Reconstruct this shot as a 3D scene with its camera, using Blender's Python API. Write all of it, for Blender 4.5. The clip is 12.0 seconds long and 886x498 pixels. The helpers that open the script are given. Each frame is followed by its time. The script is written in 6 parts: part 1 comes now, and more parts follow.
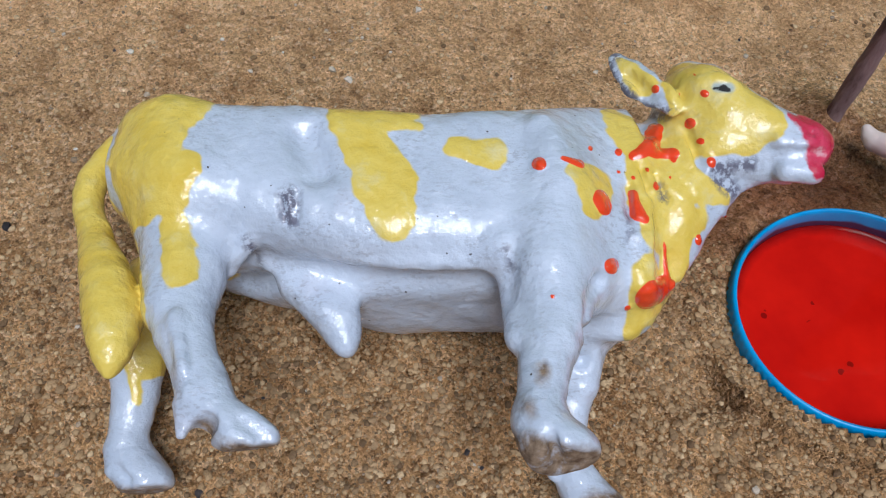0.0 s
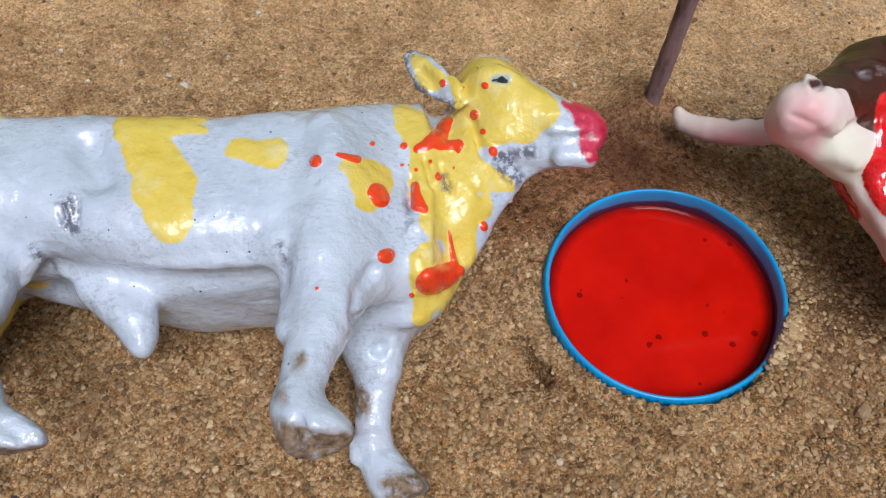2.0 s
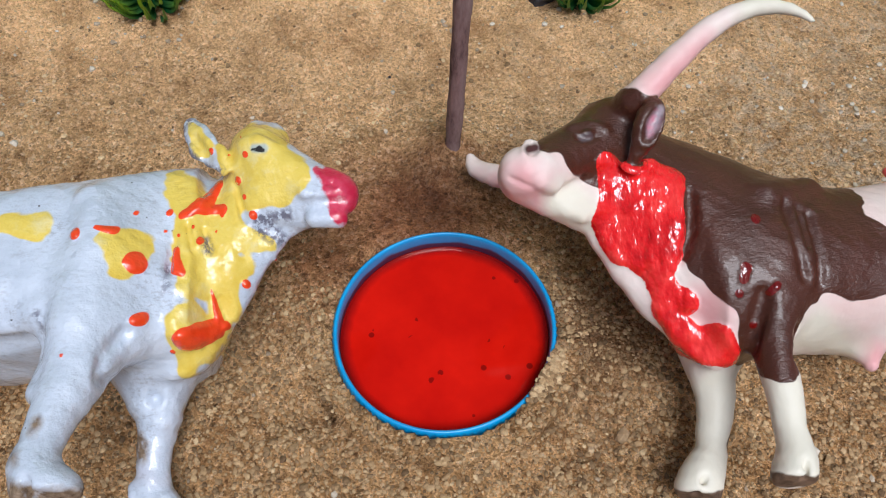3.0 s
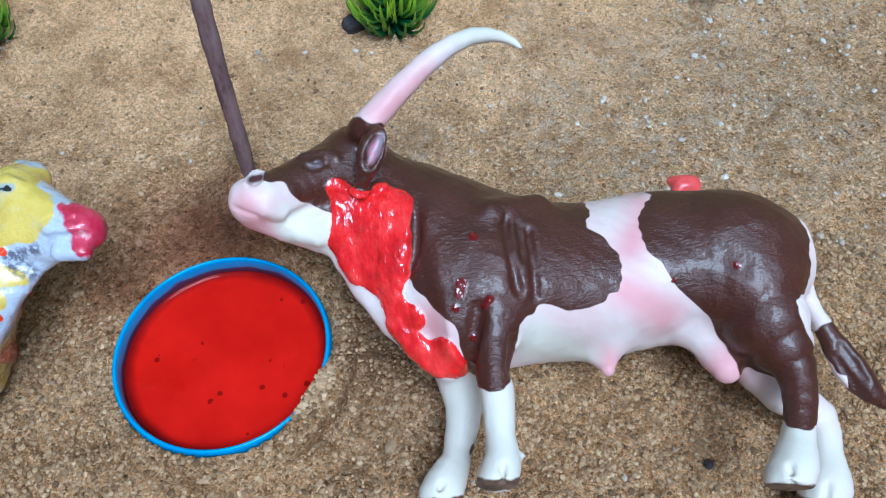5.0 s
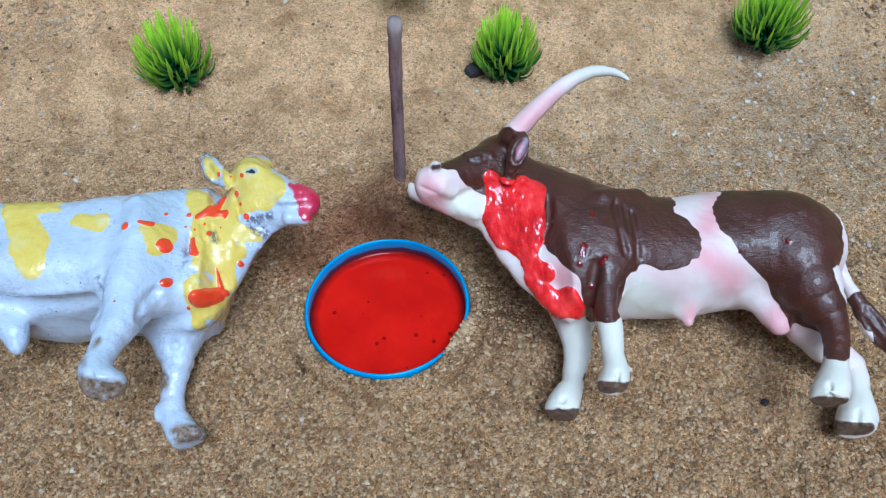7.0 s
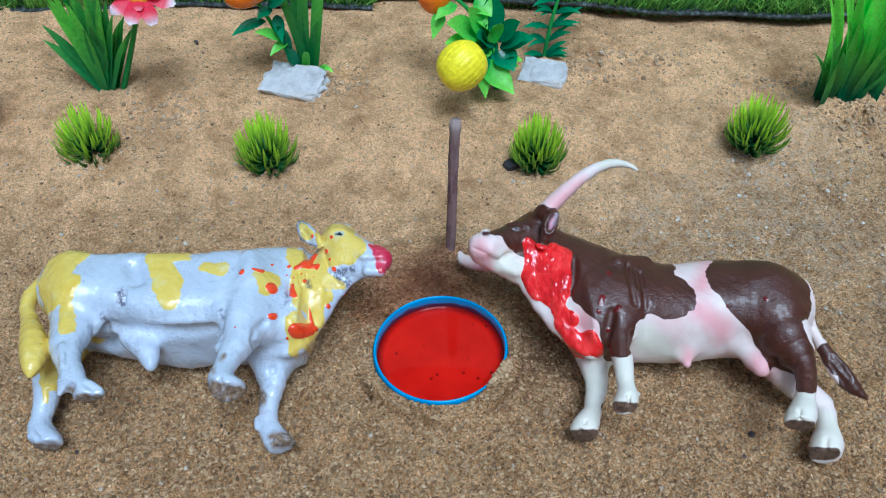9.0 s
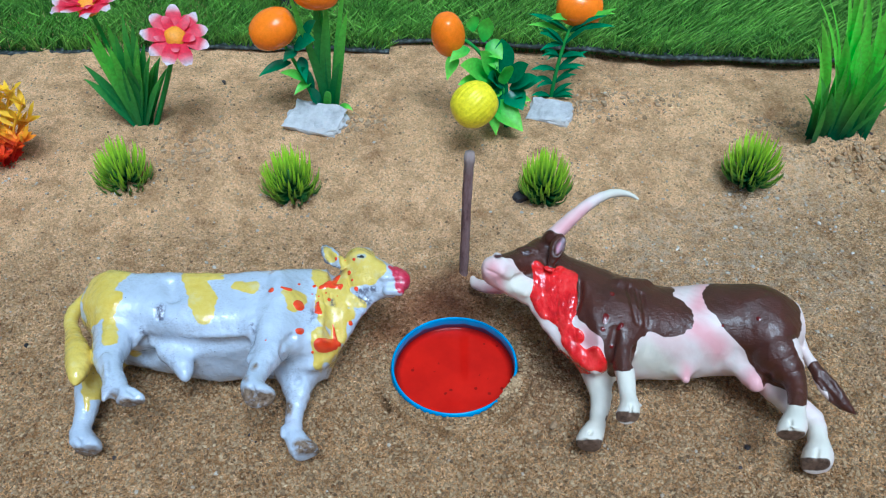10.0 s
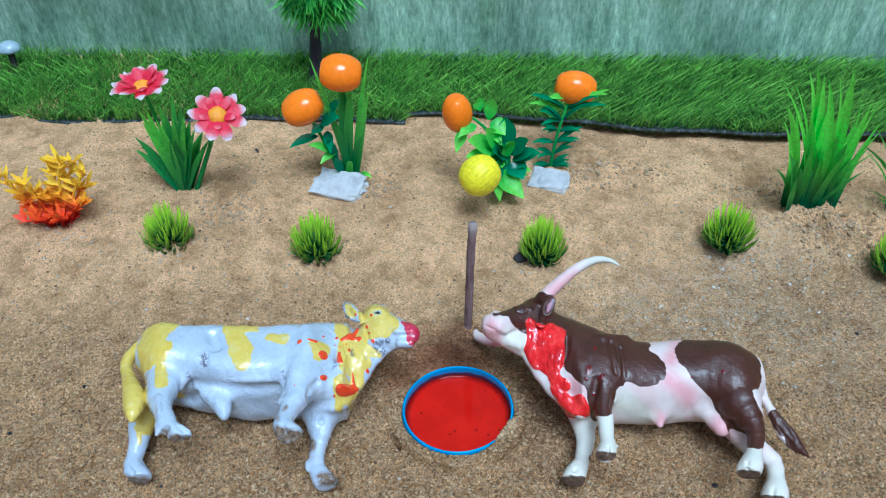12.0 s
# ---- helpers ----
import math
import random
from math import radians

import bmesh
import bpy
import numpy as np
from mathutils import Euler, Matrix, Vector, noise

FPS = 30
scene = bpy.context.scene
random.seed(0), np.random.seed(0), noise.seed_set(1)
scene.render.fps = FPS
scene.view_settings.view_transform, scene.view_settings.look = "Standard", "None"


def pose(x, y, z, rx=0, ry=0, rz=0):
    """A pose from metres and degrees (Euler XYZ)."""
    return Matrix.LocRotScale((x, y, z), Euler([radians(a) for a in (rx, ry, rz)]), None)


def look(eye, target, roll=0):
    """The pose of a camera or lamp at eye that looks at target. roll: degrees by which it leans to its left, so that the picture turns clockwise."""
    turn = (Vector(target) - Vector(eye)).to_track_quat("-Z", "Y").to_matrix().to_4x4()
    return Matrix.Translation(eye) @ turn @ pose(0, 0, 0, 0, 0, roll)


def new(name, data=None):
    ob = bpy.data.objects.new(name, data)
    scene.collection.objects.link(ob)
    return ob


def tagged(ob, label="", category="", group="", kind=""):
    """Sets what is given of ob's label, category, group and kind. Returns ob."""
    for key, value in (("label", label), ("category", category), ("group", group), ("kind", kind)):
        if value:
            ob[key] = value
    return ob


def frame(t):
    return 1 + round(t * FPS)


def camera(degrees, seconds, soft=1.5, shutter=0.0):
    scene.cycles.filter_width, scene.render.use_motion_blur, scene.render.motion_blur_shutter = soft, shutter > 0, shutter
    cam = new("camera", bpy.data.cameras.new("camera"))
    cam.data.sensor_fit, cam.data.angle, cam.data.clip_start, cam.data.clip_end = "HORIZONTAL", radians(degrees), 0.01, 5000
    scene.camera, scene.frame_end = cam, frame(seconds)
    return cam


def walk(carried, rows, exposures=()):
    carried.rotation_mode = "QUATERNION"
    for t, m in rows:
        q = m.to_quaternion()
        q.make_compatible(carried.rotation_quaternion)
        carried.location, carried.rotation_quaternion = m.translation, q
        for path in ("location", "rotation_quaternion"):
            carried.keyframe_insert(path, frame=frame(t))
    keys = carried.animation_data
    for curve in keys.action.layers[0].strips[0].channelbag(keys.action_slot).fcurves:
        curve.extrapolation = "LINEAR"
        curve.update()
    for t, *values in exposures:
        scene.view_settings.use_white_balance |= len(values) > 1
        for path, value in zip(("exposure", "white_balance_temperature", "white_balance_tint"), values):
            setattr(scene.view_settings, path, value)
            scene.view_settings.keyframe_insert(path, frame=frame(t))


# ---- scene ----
cam = camera(58.63, 12.0, soft=1.12)
PATH = [
    (0, 0.00053, 0.00054, 0.14623, 31.006, -0.427, 0.004),
    (0.5, 0.00265, 0.00100, 0.14614, 30.965, -0.348, -0.491),
    (1, 0.00897, 0.00206, 0.14666, 30.842, -0.360, -1.378),
    (1.5, 0.01813, 0.00146, 0.15030, 30.787, -0.634, -2.436),
    (2, 0.03168, -0.00323, 0.15068, 30.672, -0.819, -3.685),
    (2.5, 0.05331, -0.00092, 0.16193, 30.429, -0.921, -4.693),
    (3, 0.07458, -0.00359, 0.16876, 30.305, -0.986, -5.856),
    (3.5, 0.09824, -0.00418, 0.17357, 29.746, -0.877, -6.813),
    (3.7, 0.10677, -0.00508, 0.17311, 29.867, -0.631, -7.101),
    (5.3, 0.12577, -0.01703, 0.17895, 31.570, -0.299, -8.202),
    (5.5, 0.12285, -0.02150, 0.18021, 31.915, -0.161, -8.001),
    (6, 0.10847, -0.03064, 0.18688, 33.501, 0.054, -7.355),
    (6.5, 0.09892, -0.04477, 0.19959, 34.762, 0.306, -6.375),
    (7, 0.09136, -0.06106, 0.21245, 36.212, 0.304, -5.502),
    (8.8, 0.07830, -0.10661, 0.24667, 43.160, 0.229, -3.630),
    (9, 0.07625, -0.10969, 0.24658, 43.849, 0.184, -3.495),
    (9.5, 0.07481, -0.12020, 0.24991, 45.572, 0.194, -3.200),
    (10, 0.07136, -0.13031, 0.25648, 46.973, 0.162, -2.940),
    (10.5, 0.07307, -0.13937, 0.26669, 47.674, 0.194, -2.674),
    (11, 0.07654, -0.14446, 0.27634, 48.235, 0.356, -2.363),
    (11.5, 0.07772, -0.15190, 0.29072, 49.025, 0.450, -2.056),
    (12, 0.07463, -0.16035, 0.29357, 50.095, 0.541, -1.687),
]
walk(cam, [(t, pose(x, y, z, rx, ry, rz)) for t, x, y, z, rx, ry, rz in PATH],
     exposures=[(0, -0.28, 5500, 9), (2.5, -0.08, 5900, 9), (3.7, 0.0, 5400, 7), (5.5, 0.10, 4500, 1), (7, 0.02, 4600, 1), (9, -0.08, 4750, 0), (12, 0.0, 4550, -3)])

# ---- world and sun: open shade under a bright hazy sky ----
world = bpy.data.worlds.new("sky")
scene.world = world
world.use_nodes = True
tree = world.node_tree
sky = tree.nodes.new("ShaderNodeTexSky")
sky.sky_type, sky.sun_disc = "NISHITA", False
sky.sun_elevation, sky.sun_rotation = radians(66), radians(165)
sky.dust_density, sky.ozone_density = 9.0, 0.6
tree.links.new(sky.outputs["Color"], tree.nodes["Background"].inputs["Color"])
tree.nodes["Background"].inputs["Strength"].default_value = 0.05
sun = new("sun", bpy.data.lights.new("sun", "SUN"))
sun.data.energy, sun.data.angle, sun.data.color = 2.85, radians(27), (1.0, 0.98, 0.955)
sun.matrix_world = look((0.22, -0.33, 1.0), (0.1, 0.1, 0.0))

# ---- node helpers and materials ----
def shader(name, rough=0.5, metal=0.0, spec=0.5, coat=0.0):
    m = bpy.data.materials.new(name)
    m.use_nodes = True
    b = m.node_tree.nodes["Principled BSDF"]
    b.inputs["Roughness"].default_value, b.inputs["Metallic"].default_value = rough, metal
    b.inputs["Specular IOR Level"].default_value, b.inputs["Coat Weight"].default_value = spec, coat
    b.inputs["Coat Roughness"].default_value = 0.05
    return m, m.node_tree, b


def node(tree, kind, **inputs):
    n = tree.nodes.new(kind)
    for key, value in inputs.items():
        slot = n.inputs[key.replace("_", " ")]
        if hasattr(value, "is_output"):
            tree.links.new(value, slot)
        else:
            slot.default_value = value
    return n


def coords(tree, stretch=(1, 1, 1)):
    c = tree.nodes.new("ShaderNodeTexCoord")
    return node(tree, "ShaderNodeMapping", Vector=c.outputs["Object"], Scale=stretch).outputs["Vector"]


def grain(tree, scale, detail=4.0, rough=0.6, where=None):
    return node(tree, "ShaderNodeTexNoise", Vector=where or coords(tree), Scale=scale, Detail=detail, Roughness=rough).outputs["Fac"]


def cells(tree, scale, where=None):
    return node(tree, "ShaderNodeTexVoronoi", Vector=where or coords(tree), Scale=scale)


def steps(tree, value, *stops):
    r = node(tree, "ShaderNodeValToRGB", Fac=value)
    while len(r.color_ramp.elements) < len(stops):
        r.color_ramp.elements.new(0.5)
    for e, (at, colour) in zip(r.color_ramp.elements, stops):
        e.position = at
        e.color = (*colour, 1) if len(colour) == 3 else colour
    return r.outputs["Color"]


def grey(v):
    return (v, v, v)


def blend(tree, fac, a, b, kind="MIX"):
    n = tree.nodes.new("ShaderNodeMix")
    n.data_type, n.blend_type = "RGBA", kind
    for slot, value in ((n.inputs[0], fac), (n.inputs[6], a), (n.inputs[7], b)):
        if hasattr(value, "is_output"):
            tree.links.new(value, slot)
        else:
            slot.default_value = value if isinstance(value, (int, float)) else (*value, 1)
    return n.outputs[2]


def maths(tree, kind, a, b=0.0):
    n = tree.nodes.new("ShaderNodeMath")
    n.operation = kind
    for slot, value in ((n.inputs[0], a), (n.inputs[1], b)):
        if hasattr(value, "is_output"):
            tree.links.new(value, slot)
        else:
            slot.default_value = value
    return n.outputs[0]


def attribute(tree, name):
    n = tree.nodes.new("ShaderNodeAttribute")
    n.attribute_name = name
    return n.outputs["Fac"]


def mask(tree, name, edge=0.12, ragged=0.0, scale=900):
    """1 inside the splash of that name, with a crisp and slightly ragged edge."""
    d = attribute(tree, name)
    if ragged:
        d = maths(tree, "ADD", d, maths(tree, "MULTIPLY", maths(tree, "SUBTRACT", grain(tree, scale, 3), 0.5), ragged))
    n = node(tree, "ShaderNodeMapRange", Value=d, From_Min=edge, From_Max=-edge, To_Min=0.0, To_Max=1.0)
    return n.outputs["Result"]


def relief(tree, bsdf, height, strength=0.3, distance=0.001, under=None):
    b = node(tree, "ShaderNodeBump", Height=height, Strength=strength, Distance=distance)
    if under:
        tree.links.new(under, b.inputs["Normal"])
    tree.links.new(b.outputs["Normal"], bsdf.inputs["Normal"])
    tree.links.new(b.outputs["Normal"], bsdf.inputs["Coat Normal"])
    return b.outputs["Normal"]


def paint_in(tree, bsdf, colour, slot="Base Color"):
    tree.links.new(colour, bsdf.inputs[slot])


def sand_material():
    m, t, b = shader("sand", 0.9, spec=0.2)
    small, fine = cells(t, 1100), cells(t, 2300)
    tint = node(t, "ShaderNodeSeparateColor", Color=small.outputs["Color"]).outputs[0]
    tint2 = node(t, "ShaderNodeSeparateColor", Color=fine.outputs["Color"]).outputs[1]
    base = steps(t, tint, (0.0, (0.13, 0.072, 0.032)), (0.3, (0.45, 0.30, 0.15)), (0.75, (0.64, 0.46, 0.27)), (1.0, (0.86, 0.76, 0.60)))
    fines = steps(t, tint2, (0.0, (0.20, 0.115, 0.055)), (0.6, (0.55, 0.38, 0.21)), (1.0, (0.74, 0.58, 0.39)))
    back = attribute(t, "fine")
    base = blend(t, maths(t, "MULTIPLY", back, 0.5), base, (0.78, 0.57, 0.35))
    c = blend(t, 0.45, base, fines)
    # lumps of a few grains that stick together, gap shade painted into colour
    lump = grain(t, 430, 6, 0.78)
    gap_shade = steps(t, lump, (0.36, grey(1)), (0.445, grey(0)))
    c = blend(t, maths(t, "MULTIPLY", gap_shade, maths(t, "SUBTRACT", 0.85, maths(t, "MULTIPLY", back, 0.5))), c, (0.085, 0.048, 0.024))
    # lump tops lightened in the colour as if lit
    lit_crest = steps(t, lump, (0.55, grey(0)), (0.68, grey(1)))
    c = blend(t, maths(t, "MULTIPLY", lit_crest, 0.40), c, (0.76, 0.62, 0.43))
    blotch = steps(t, grain(t, 70, 5, 0.7), (0.34, (0.58, 0.51, 0.44)), (0.55, (1.0, 1.0, 1.0)), (0.75, (1.10, 1.08, 1.06)))
    c = blend(t, 0.85, c, blend(t, 1.0, c, blotch, "MULTIPLY"))
    # scattered pits, their shade painted as dark colour
    pit = cells(t, 300)
    pit_shade = maths(t, "MULTIPLY", steps(t, pit.outputs["Distance"], (0.08, grey(1)), (0.22, grey(0))), steps(t, grain(t, 120, 3), (0.50, grey(0)), (0.60, grey(1))))
    c = blend(t, maths(t, "MULTIPLY", pit_shade, 0.75), c, (0.09, 0.05, 0.026))
    broad = steps(t, grain(t, 22, 5, 0.65), (0.3, (1.08, 1.05, 1.01)), (0.7, (1.50, 1.48, 1.46)))
    c = blend(t, 1.0, c, broad, "MULTIPLY")
    # near sand toned darker: damp, plus shade among its clumps put into colour
    wet = mask(t, "wet", 0.030, 0.05, 60)
    c = blend(t, wet, c, blend(t, 1.0, c, (0.96, 0.91, 0.84), "MULTIPLY"))
    dark_sand = mask(t, "dark_sand", 0.01, 0.02, 260)
    c = blend(t, maths(t, "MULTIPLY", dark_sand, 0.75), c, (0.105, 0.054, 0.032))
    stain = mask(t, "stain", 0.012, 0.022, 190)
    c = blend(t, maths(t, "MULTIPLY", stain, 0.7), c, blend(t, 1.0, c, (0.55, 0.27, 0.22), "MULTIPLY"))
    chalk = maths(t, "MULTIPLY", mask(t, "chalk", 0.02, 0.05, 110), steps(t, grain(t, 300, 5, 0.75), (0.46, grey(0)), (0.60, grey(1))))
    c = blend(t, maths(t, "MULTIPLY", chalk, 0.55), c, (0.68, 0.62, 0.52))
    c = blend(t, 1.0, c, (1.12, 1.0, 0.88), "MULTIPLY")
    paint_in(t, b, c)
    h = maths(t, "ADD", maths(t, "MULTIPLY", small.outputs["Distance"], -0.9), maths(t, "MULTIPLY", grain(t, 700, 5, 0.7), 1.2))
    h = maths(t, "ADD", h, maths(t, "MULTIPLY", fine.outputs["Distance"], -0.4))
    n = relief(t, b, lump, maths(t, "SUBTRACT", 1.0, maths(t, "MULTIPLY", back, 0.4)), 0.0030)
    relief(t, b, h, maths(t, "SUBTRACT", 1.0, maths(t, "MULTIPLY", back, 0.2)), 0.0014, n)
    return m


def grain_material(name, dark, mid, light):
    m, t, b = shader(name, 0.75, spec=0.3)
    geo = t.nodes.new("ShaderNodeNewGeometry")
    c = steps(t, geo.outputs["Random Per Island"], (0.0, dark), (0.5, mid), (1.0, light))
    c = blend(t, 1.0, c, steps(t, grain(t, 1500, 3), (0.3, grey(0.75)), (0.7, grey(1.15))), "MULTIPLY")
    paint_in(t, b, c)
    relief(t, b, grain(t, 2500, 3), 0.4, 0.0003)
    return m


def thin_leaf(t, b, colour, share=0.35):
    """Lets part of the light through, as thin plastic does."""
    glow = node(t, "ShaderNodeBsdfTranslucent", Color=colour)
    m = t.nodes.new("ShaderNodeMixShader")
    m.inputs[0].default_value = share
    t.links.new(b.outputs[0], m.inputs[1])
    t.links.new(glow.outputs[0], m.inputs[2])
    t.links.new(m.outputs[0], t.nodes["Material Output"].inputs["Surface"])


def plastic(name, low, high, rough=0.4, along=True, spec=0.5, wear=0.15, thin=0.35):
    """Soft coloured plastic, shading from one colour at the root to another at the tip."""
    m, t, b = shader(name, rough, spec=spec)
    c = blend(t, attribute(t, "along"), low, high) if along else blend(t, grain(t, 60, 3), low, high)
    spots = steps(t, grain(t, 420, 5, 0.7), (0.35, grey(1 - wear)), (0.65, grey(1 + wear)))
    c = blend(t, 1.0, c, spots, "MULTIPLY")
    paint_in(t, b, c)
    if along and thin:
        thin_leaf(t, b, c, thin)
    relief(t, b, grain(t, 900, 3), 0.12, 0.0004)
    return m


def hide_bump(t, b, strength, fine, soft):
    """Moulded hair strokes over soft lumps."""
    hair = grain(t, 680 * fine, 5, 0.7, coords(t, (0.6, 1.7, 1.1)))
    dabs = grain(t, 300, 4, 0.65)
    lumps = grain(t, 130, 3)
    n = relief(t, b, lumps, 0.5 * soft, 0.0022)
    n = relief(t, b, dabs, 0.50 * soft, 0.0014, n)
    relief(t, b, hair, strength, 0.0011, n)
    film = node(t, "ShaderNodeBump", Height=grain(t, 250, 4, 0.6), Strength=0.55 * soft, Distance=0.0016)
    t.links.new(film.outputs["Normal"], b.inputs["Coat Normal"])


def spotted_material():
    m, t, b = shader("painted_white_figurine", 0.35, spec=0.4, coat=0.35)
    c = steps(t, grain(t, 55, 5, 0.65), (0.3, (0.44, 0.50, 0.60)), (0.65, (0.58, 0.645, 0.76)))
    grime = steps(t, grain(t, 240, 6, 0.75), (0.60, grey(0)), (0.72, grey(1)))
    c = blend(t, maths(t, "MULTIPLY", grime, 0.22), c, (0.36, 0.37, 0.42))
    # grey-blue streaks: dark fur lines, and crevice shade painted in
    streak_shade = steps(t, grain(t, 340, 5, 0.7, coords(t, (0.5, 1.6, 1.0))), (0.62, grey(0)), (0.7, grey(1)))
    c = blend(t, maths(t, "MULTIPLY", streak_shade, 0.15), c, (0.36, 0.37, 0.43))
    # fine scuffs that also put grey shade into the white
    scuff_shade = maths(t, "MULTIPLY", steps(t, grain(t, 1100, 4, 0.7, coords(t, (0.7, 1.4, 1.0))), (0.52, grey(0)), (0.60, grey(1))), steps(t, grain(t, 75, 3), (0.44, grey(0)), (0.62, grey(1))))
    c = blend(t, maths(t, "MULTIPLY", scuff_shade, 0.38), c, (0.22, 0.22, 0.26))
    rose = steps(t, grain(t, 48, 2), (0.62, grey(0)), (0.74, grey(1)))
    c = blend(t, maths(t, "MULTIPLY", rose, 0.18), c, (0.72, 0.48, 0.50))
    fleck = cells(t, 330)
    dot = maths(t, "MULTIPLY", maths(t, "LESS_THAN", fleck.outputs["Distance"], maths(t, "MULTIPLY", grain(t, 140, 2), 0.13)), maths(t, "GREATER_THAN", grain(t, 90, 2), 0.53))
    c = blend(t, maths(t, "MULTIPLY", dot, 0.92), c, (0.05, 0.04, 0.045))
    yellow = mask(t, "yellow", 0.2, 0.7, 500)
    thin = steps(t, grain(t, 150, 5, 0.7), (0.3, (0.68, 0.48, 0.05)), (0.55, (0.74, 0.57, 0.11)), (0.75, (0.72, 0.62, 0.28)))
    c = blend(t, yellow, c, thin)
    c = blend(t, maths(t, "MULTIPLY", maths(t, "MULTIPLY", dot, yellow), 0.5), c, (0.2, 0.13, 0.03))
    mark = maths(t, "MULTIPLY", mask(t, "mark", 0.7, 1.6, 900), steps(t, grain(t, 700, 4, 0.7), (0.42, grey(0)), (0.52, grey(1))))
    c = blend(t, maths(t, "MULTIPLY", mark, 0.9), c, (0.10, 0.095, 0.14))
    soil = maths(t, "MULTIPLY", mask(t, "soil", 0.8, 2.2, 420), steps(t, grain(t, 500, 4), (0.3, grey(0.4)), (0.5, grey(1))))
    c = blend(t, soil, c, steps(t, grain(t, 800, 4), (0.3, (0.10, 0.06, 0.035)), (0.7, (0.30, 0.22, 0.15))))
    c = blend(t, mask(t, "nose", 0.3, 2.4, 420), c, steps(t, grain(t, 260, 4), (0.4, (0.50, 0.008, 0.05)), (0.62, (0.58, 0.05, 0.11)), (0.72, (0.66, 0.35, 0.38))))
    c = blend(t, mask(t, "lid", 0.3), c, (0.42, 0.47, 0.42))
    c = blend(t, mask(t, "eye", 0.1), c, (0.02, 0.02, 0.02))
    red = mask(t, "red", 0.08)
    c = blend(t, red, c, (0.78, 0.055, 0.008))
    paint_in(t, b, c)
    rough = blend(t, soil, steps(t, grain(t, 120, 4), (0.3, grey(0.28)), (0.7, grey(0.5))), grey(0.9))
    paint_in(t, b, blend(t, red, rough, grey(0.05)), "Roughness")
    paint_in(t, b, maths(t, "SUBTRACT", 0.3, maths(t, "MULTIPLY", red, 0.05)), "Specular IOR Level")
    paint_in(t, b, maths(t, "SUBTRACT", 1.0, soil), "Coat Weight")
    wet = maths(t, "MAXIMUM", red, maths(t, "MULTIPLY", yellow, 0.45))
    hide_bump(t, b, maths(t, "SUBTRACT", 0.20, maths(t, "MULTIPLY", wet, 0.16)), 0.62, 0.8)
    return m


def brown_material():
    m, t, b = shader("brown_and_pink_figurine", 0.35, spec=0.5)
    c = steps(t, grain(t, 40, 4, 0.6), (0.3, (0.72, 0.54, 0.51)), (0.55, (0.76, 0.66, 0.62)), (0.75, (0.74, 0.50, 0.49)))
    c = blend(t, maths(t, "MULTIPLY", mask(t, "pink", 2.5, 1.5, 200), 0.7), c, (0.70, 0.28, 0.31))
    cream = mask(t, "cream", 2.0)
    c = blend(t, cream, c, (0.74, 0.70, 0.60))
    brown = mask(t, "brown", 0.12, 0.25, 700)
    c = blend(t, brown, c, steps(t, grain(t, 90, 5, 0.65), (0.3, (0.045, 0.0120, 0.0060)), (0.7, (0.076, 0.0210, 0.0115))))
    c = blend(t, mask(t, "hoof", 0.2, 0.6, 500), c, steps(t, grain(t, 500, 4), (0.3, (0.05, 0.03, 0.022)), (0.7, (0.20, 0.13, 0.09))))
    c = blend(t, mask(t, "hollow", 0.5, 0.8, 400), c, steps(t, grain(t, 260, 3), (0.4, (0.30, 0.24, 0.28)), (0.6, (0.50, 0.18, 0.25))))
    # grey ring round the pupil, the eye's gloss painted as colour
    c = blend(t, mask(t, "iris", 0.3), c, (0.12, 0.11, 0.12))
    c = blend(t, mask(t, "dark", 0.4), c, (0.07, 0.028, 0.028))
    red = mask(t, "red", 0.1, 1.3, 320)
    thick = steps(t, grain(t, 160, 4), (0.3, (0.45, 0.004, 0.006)), (0.5, (0.74, 0.012, 0.014)), (0.75, (0.88, 0.06, 0.05)))
    c = blend(t, red, c, thick)
    spot = mask(t, "spot", 0.1, 0.5, 500)
    c = blend(t, spot, c, (0.13, 0.004, 0.003))
    paint_in(t, b, c)
    rough = steps(t, grain(t, 200, 4), (0.3, grey(0.28)), (0.7, grey(0.42)))
    wet = maths(t, "MAXIMUM", red, spot)
    rough = blend(t, brown, grey(0.42), rough)
    paint_in(t, b, blend(t, wet, rough, grey(0.06)), "Roughness")
    paint_in(t, b, maths(t, "ADD", 0.28, maths(t, "MULTIPLY", maths(t, "MULTIPLY", brown, maths(t, "SUBTRACT", 1.0, wet)), 0.2)), "Specular IOR Level")
    b.inputs["Coat Roughness"].default_value = 0.12
    paint_in(t, b, maths(t, "MAXIMUM", maths(t, "MULTIPLY", wet, 0.9), maths(t, "MULTIPLY", brown, 0.22)), "Coat Weight")
    fur = maths(t, "ADD", 0.06, maths(t, "MULTIPLY", maths(t, "MULTIPLY", brown, maths(t, "SUBTRACT", 1.0, wet)), 0.42))
    n = relief(t, b, grain(t, 130, 3), 0.25, 0.0016)
    n = relief(t, b, grain(t, 230, 3, 0.5, coords(t, (1.5, 0.7, 1.0))), maths(t, "ADD", 0.10, maths(t, "MULTIPLY", wet, 0.65)), 0.0016, n)
    relief(t, b, grain(t, 1200, 4, 0.65, coords(t, (0.7, 1.3, 1.0))), fur, 0.0006, n)
    t.links.new(n, b.inputs["Coat Normal"])
    return m

# ---- solid modelling by blended round forms (millimetres, in the thing's own axes) ----
def lerp(a, b, t):
    return a + (b - a) * t


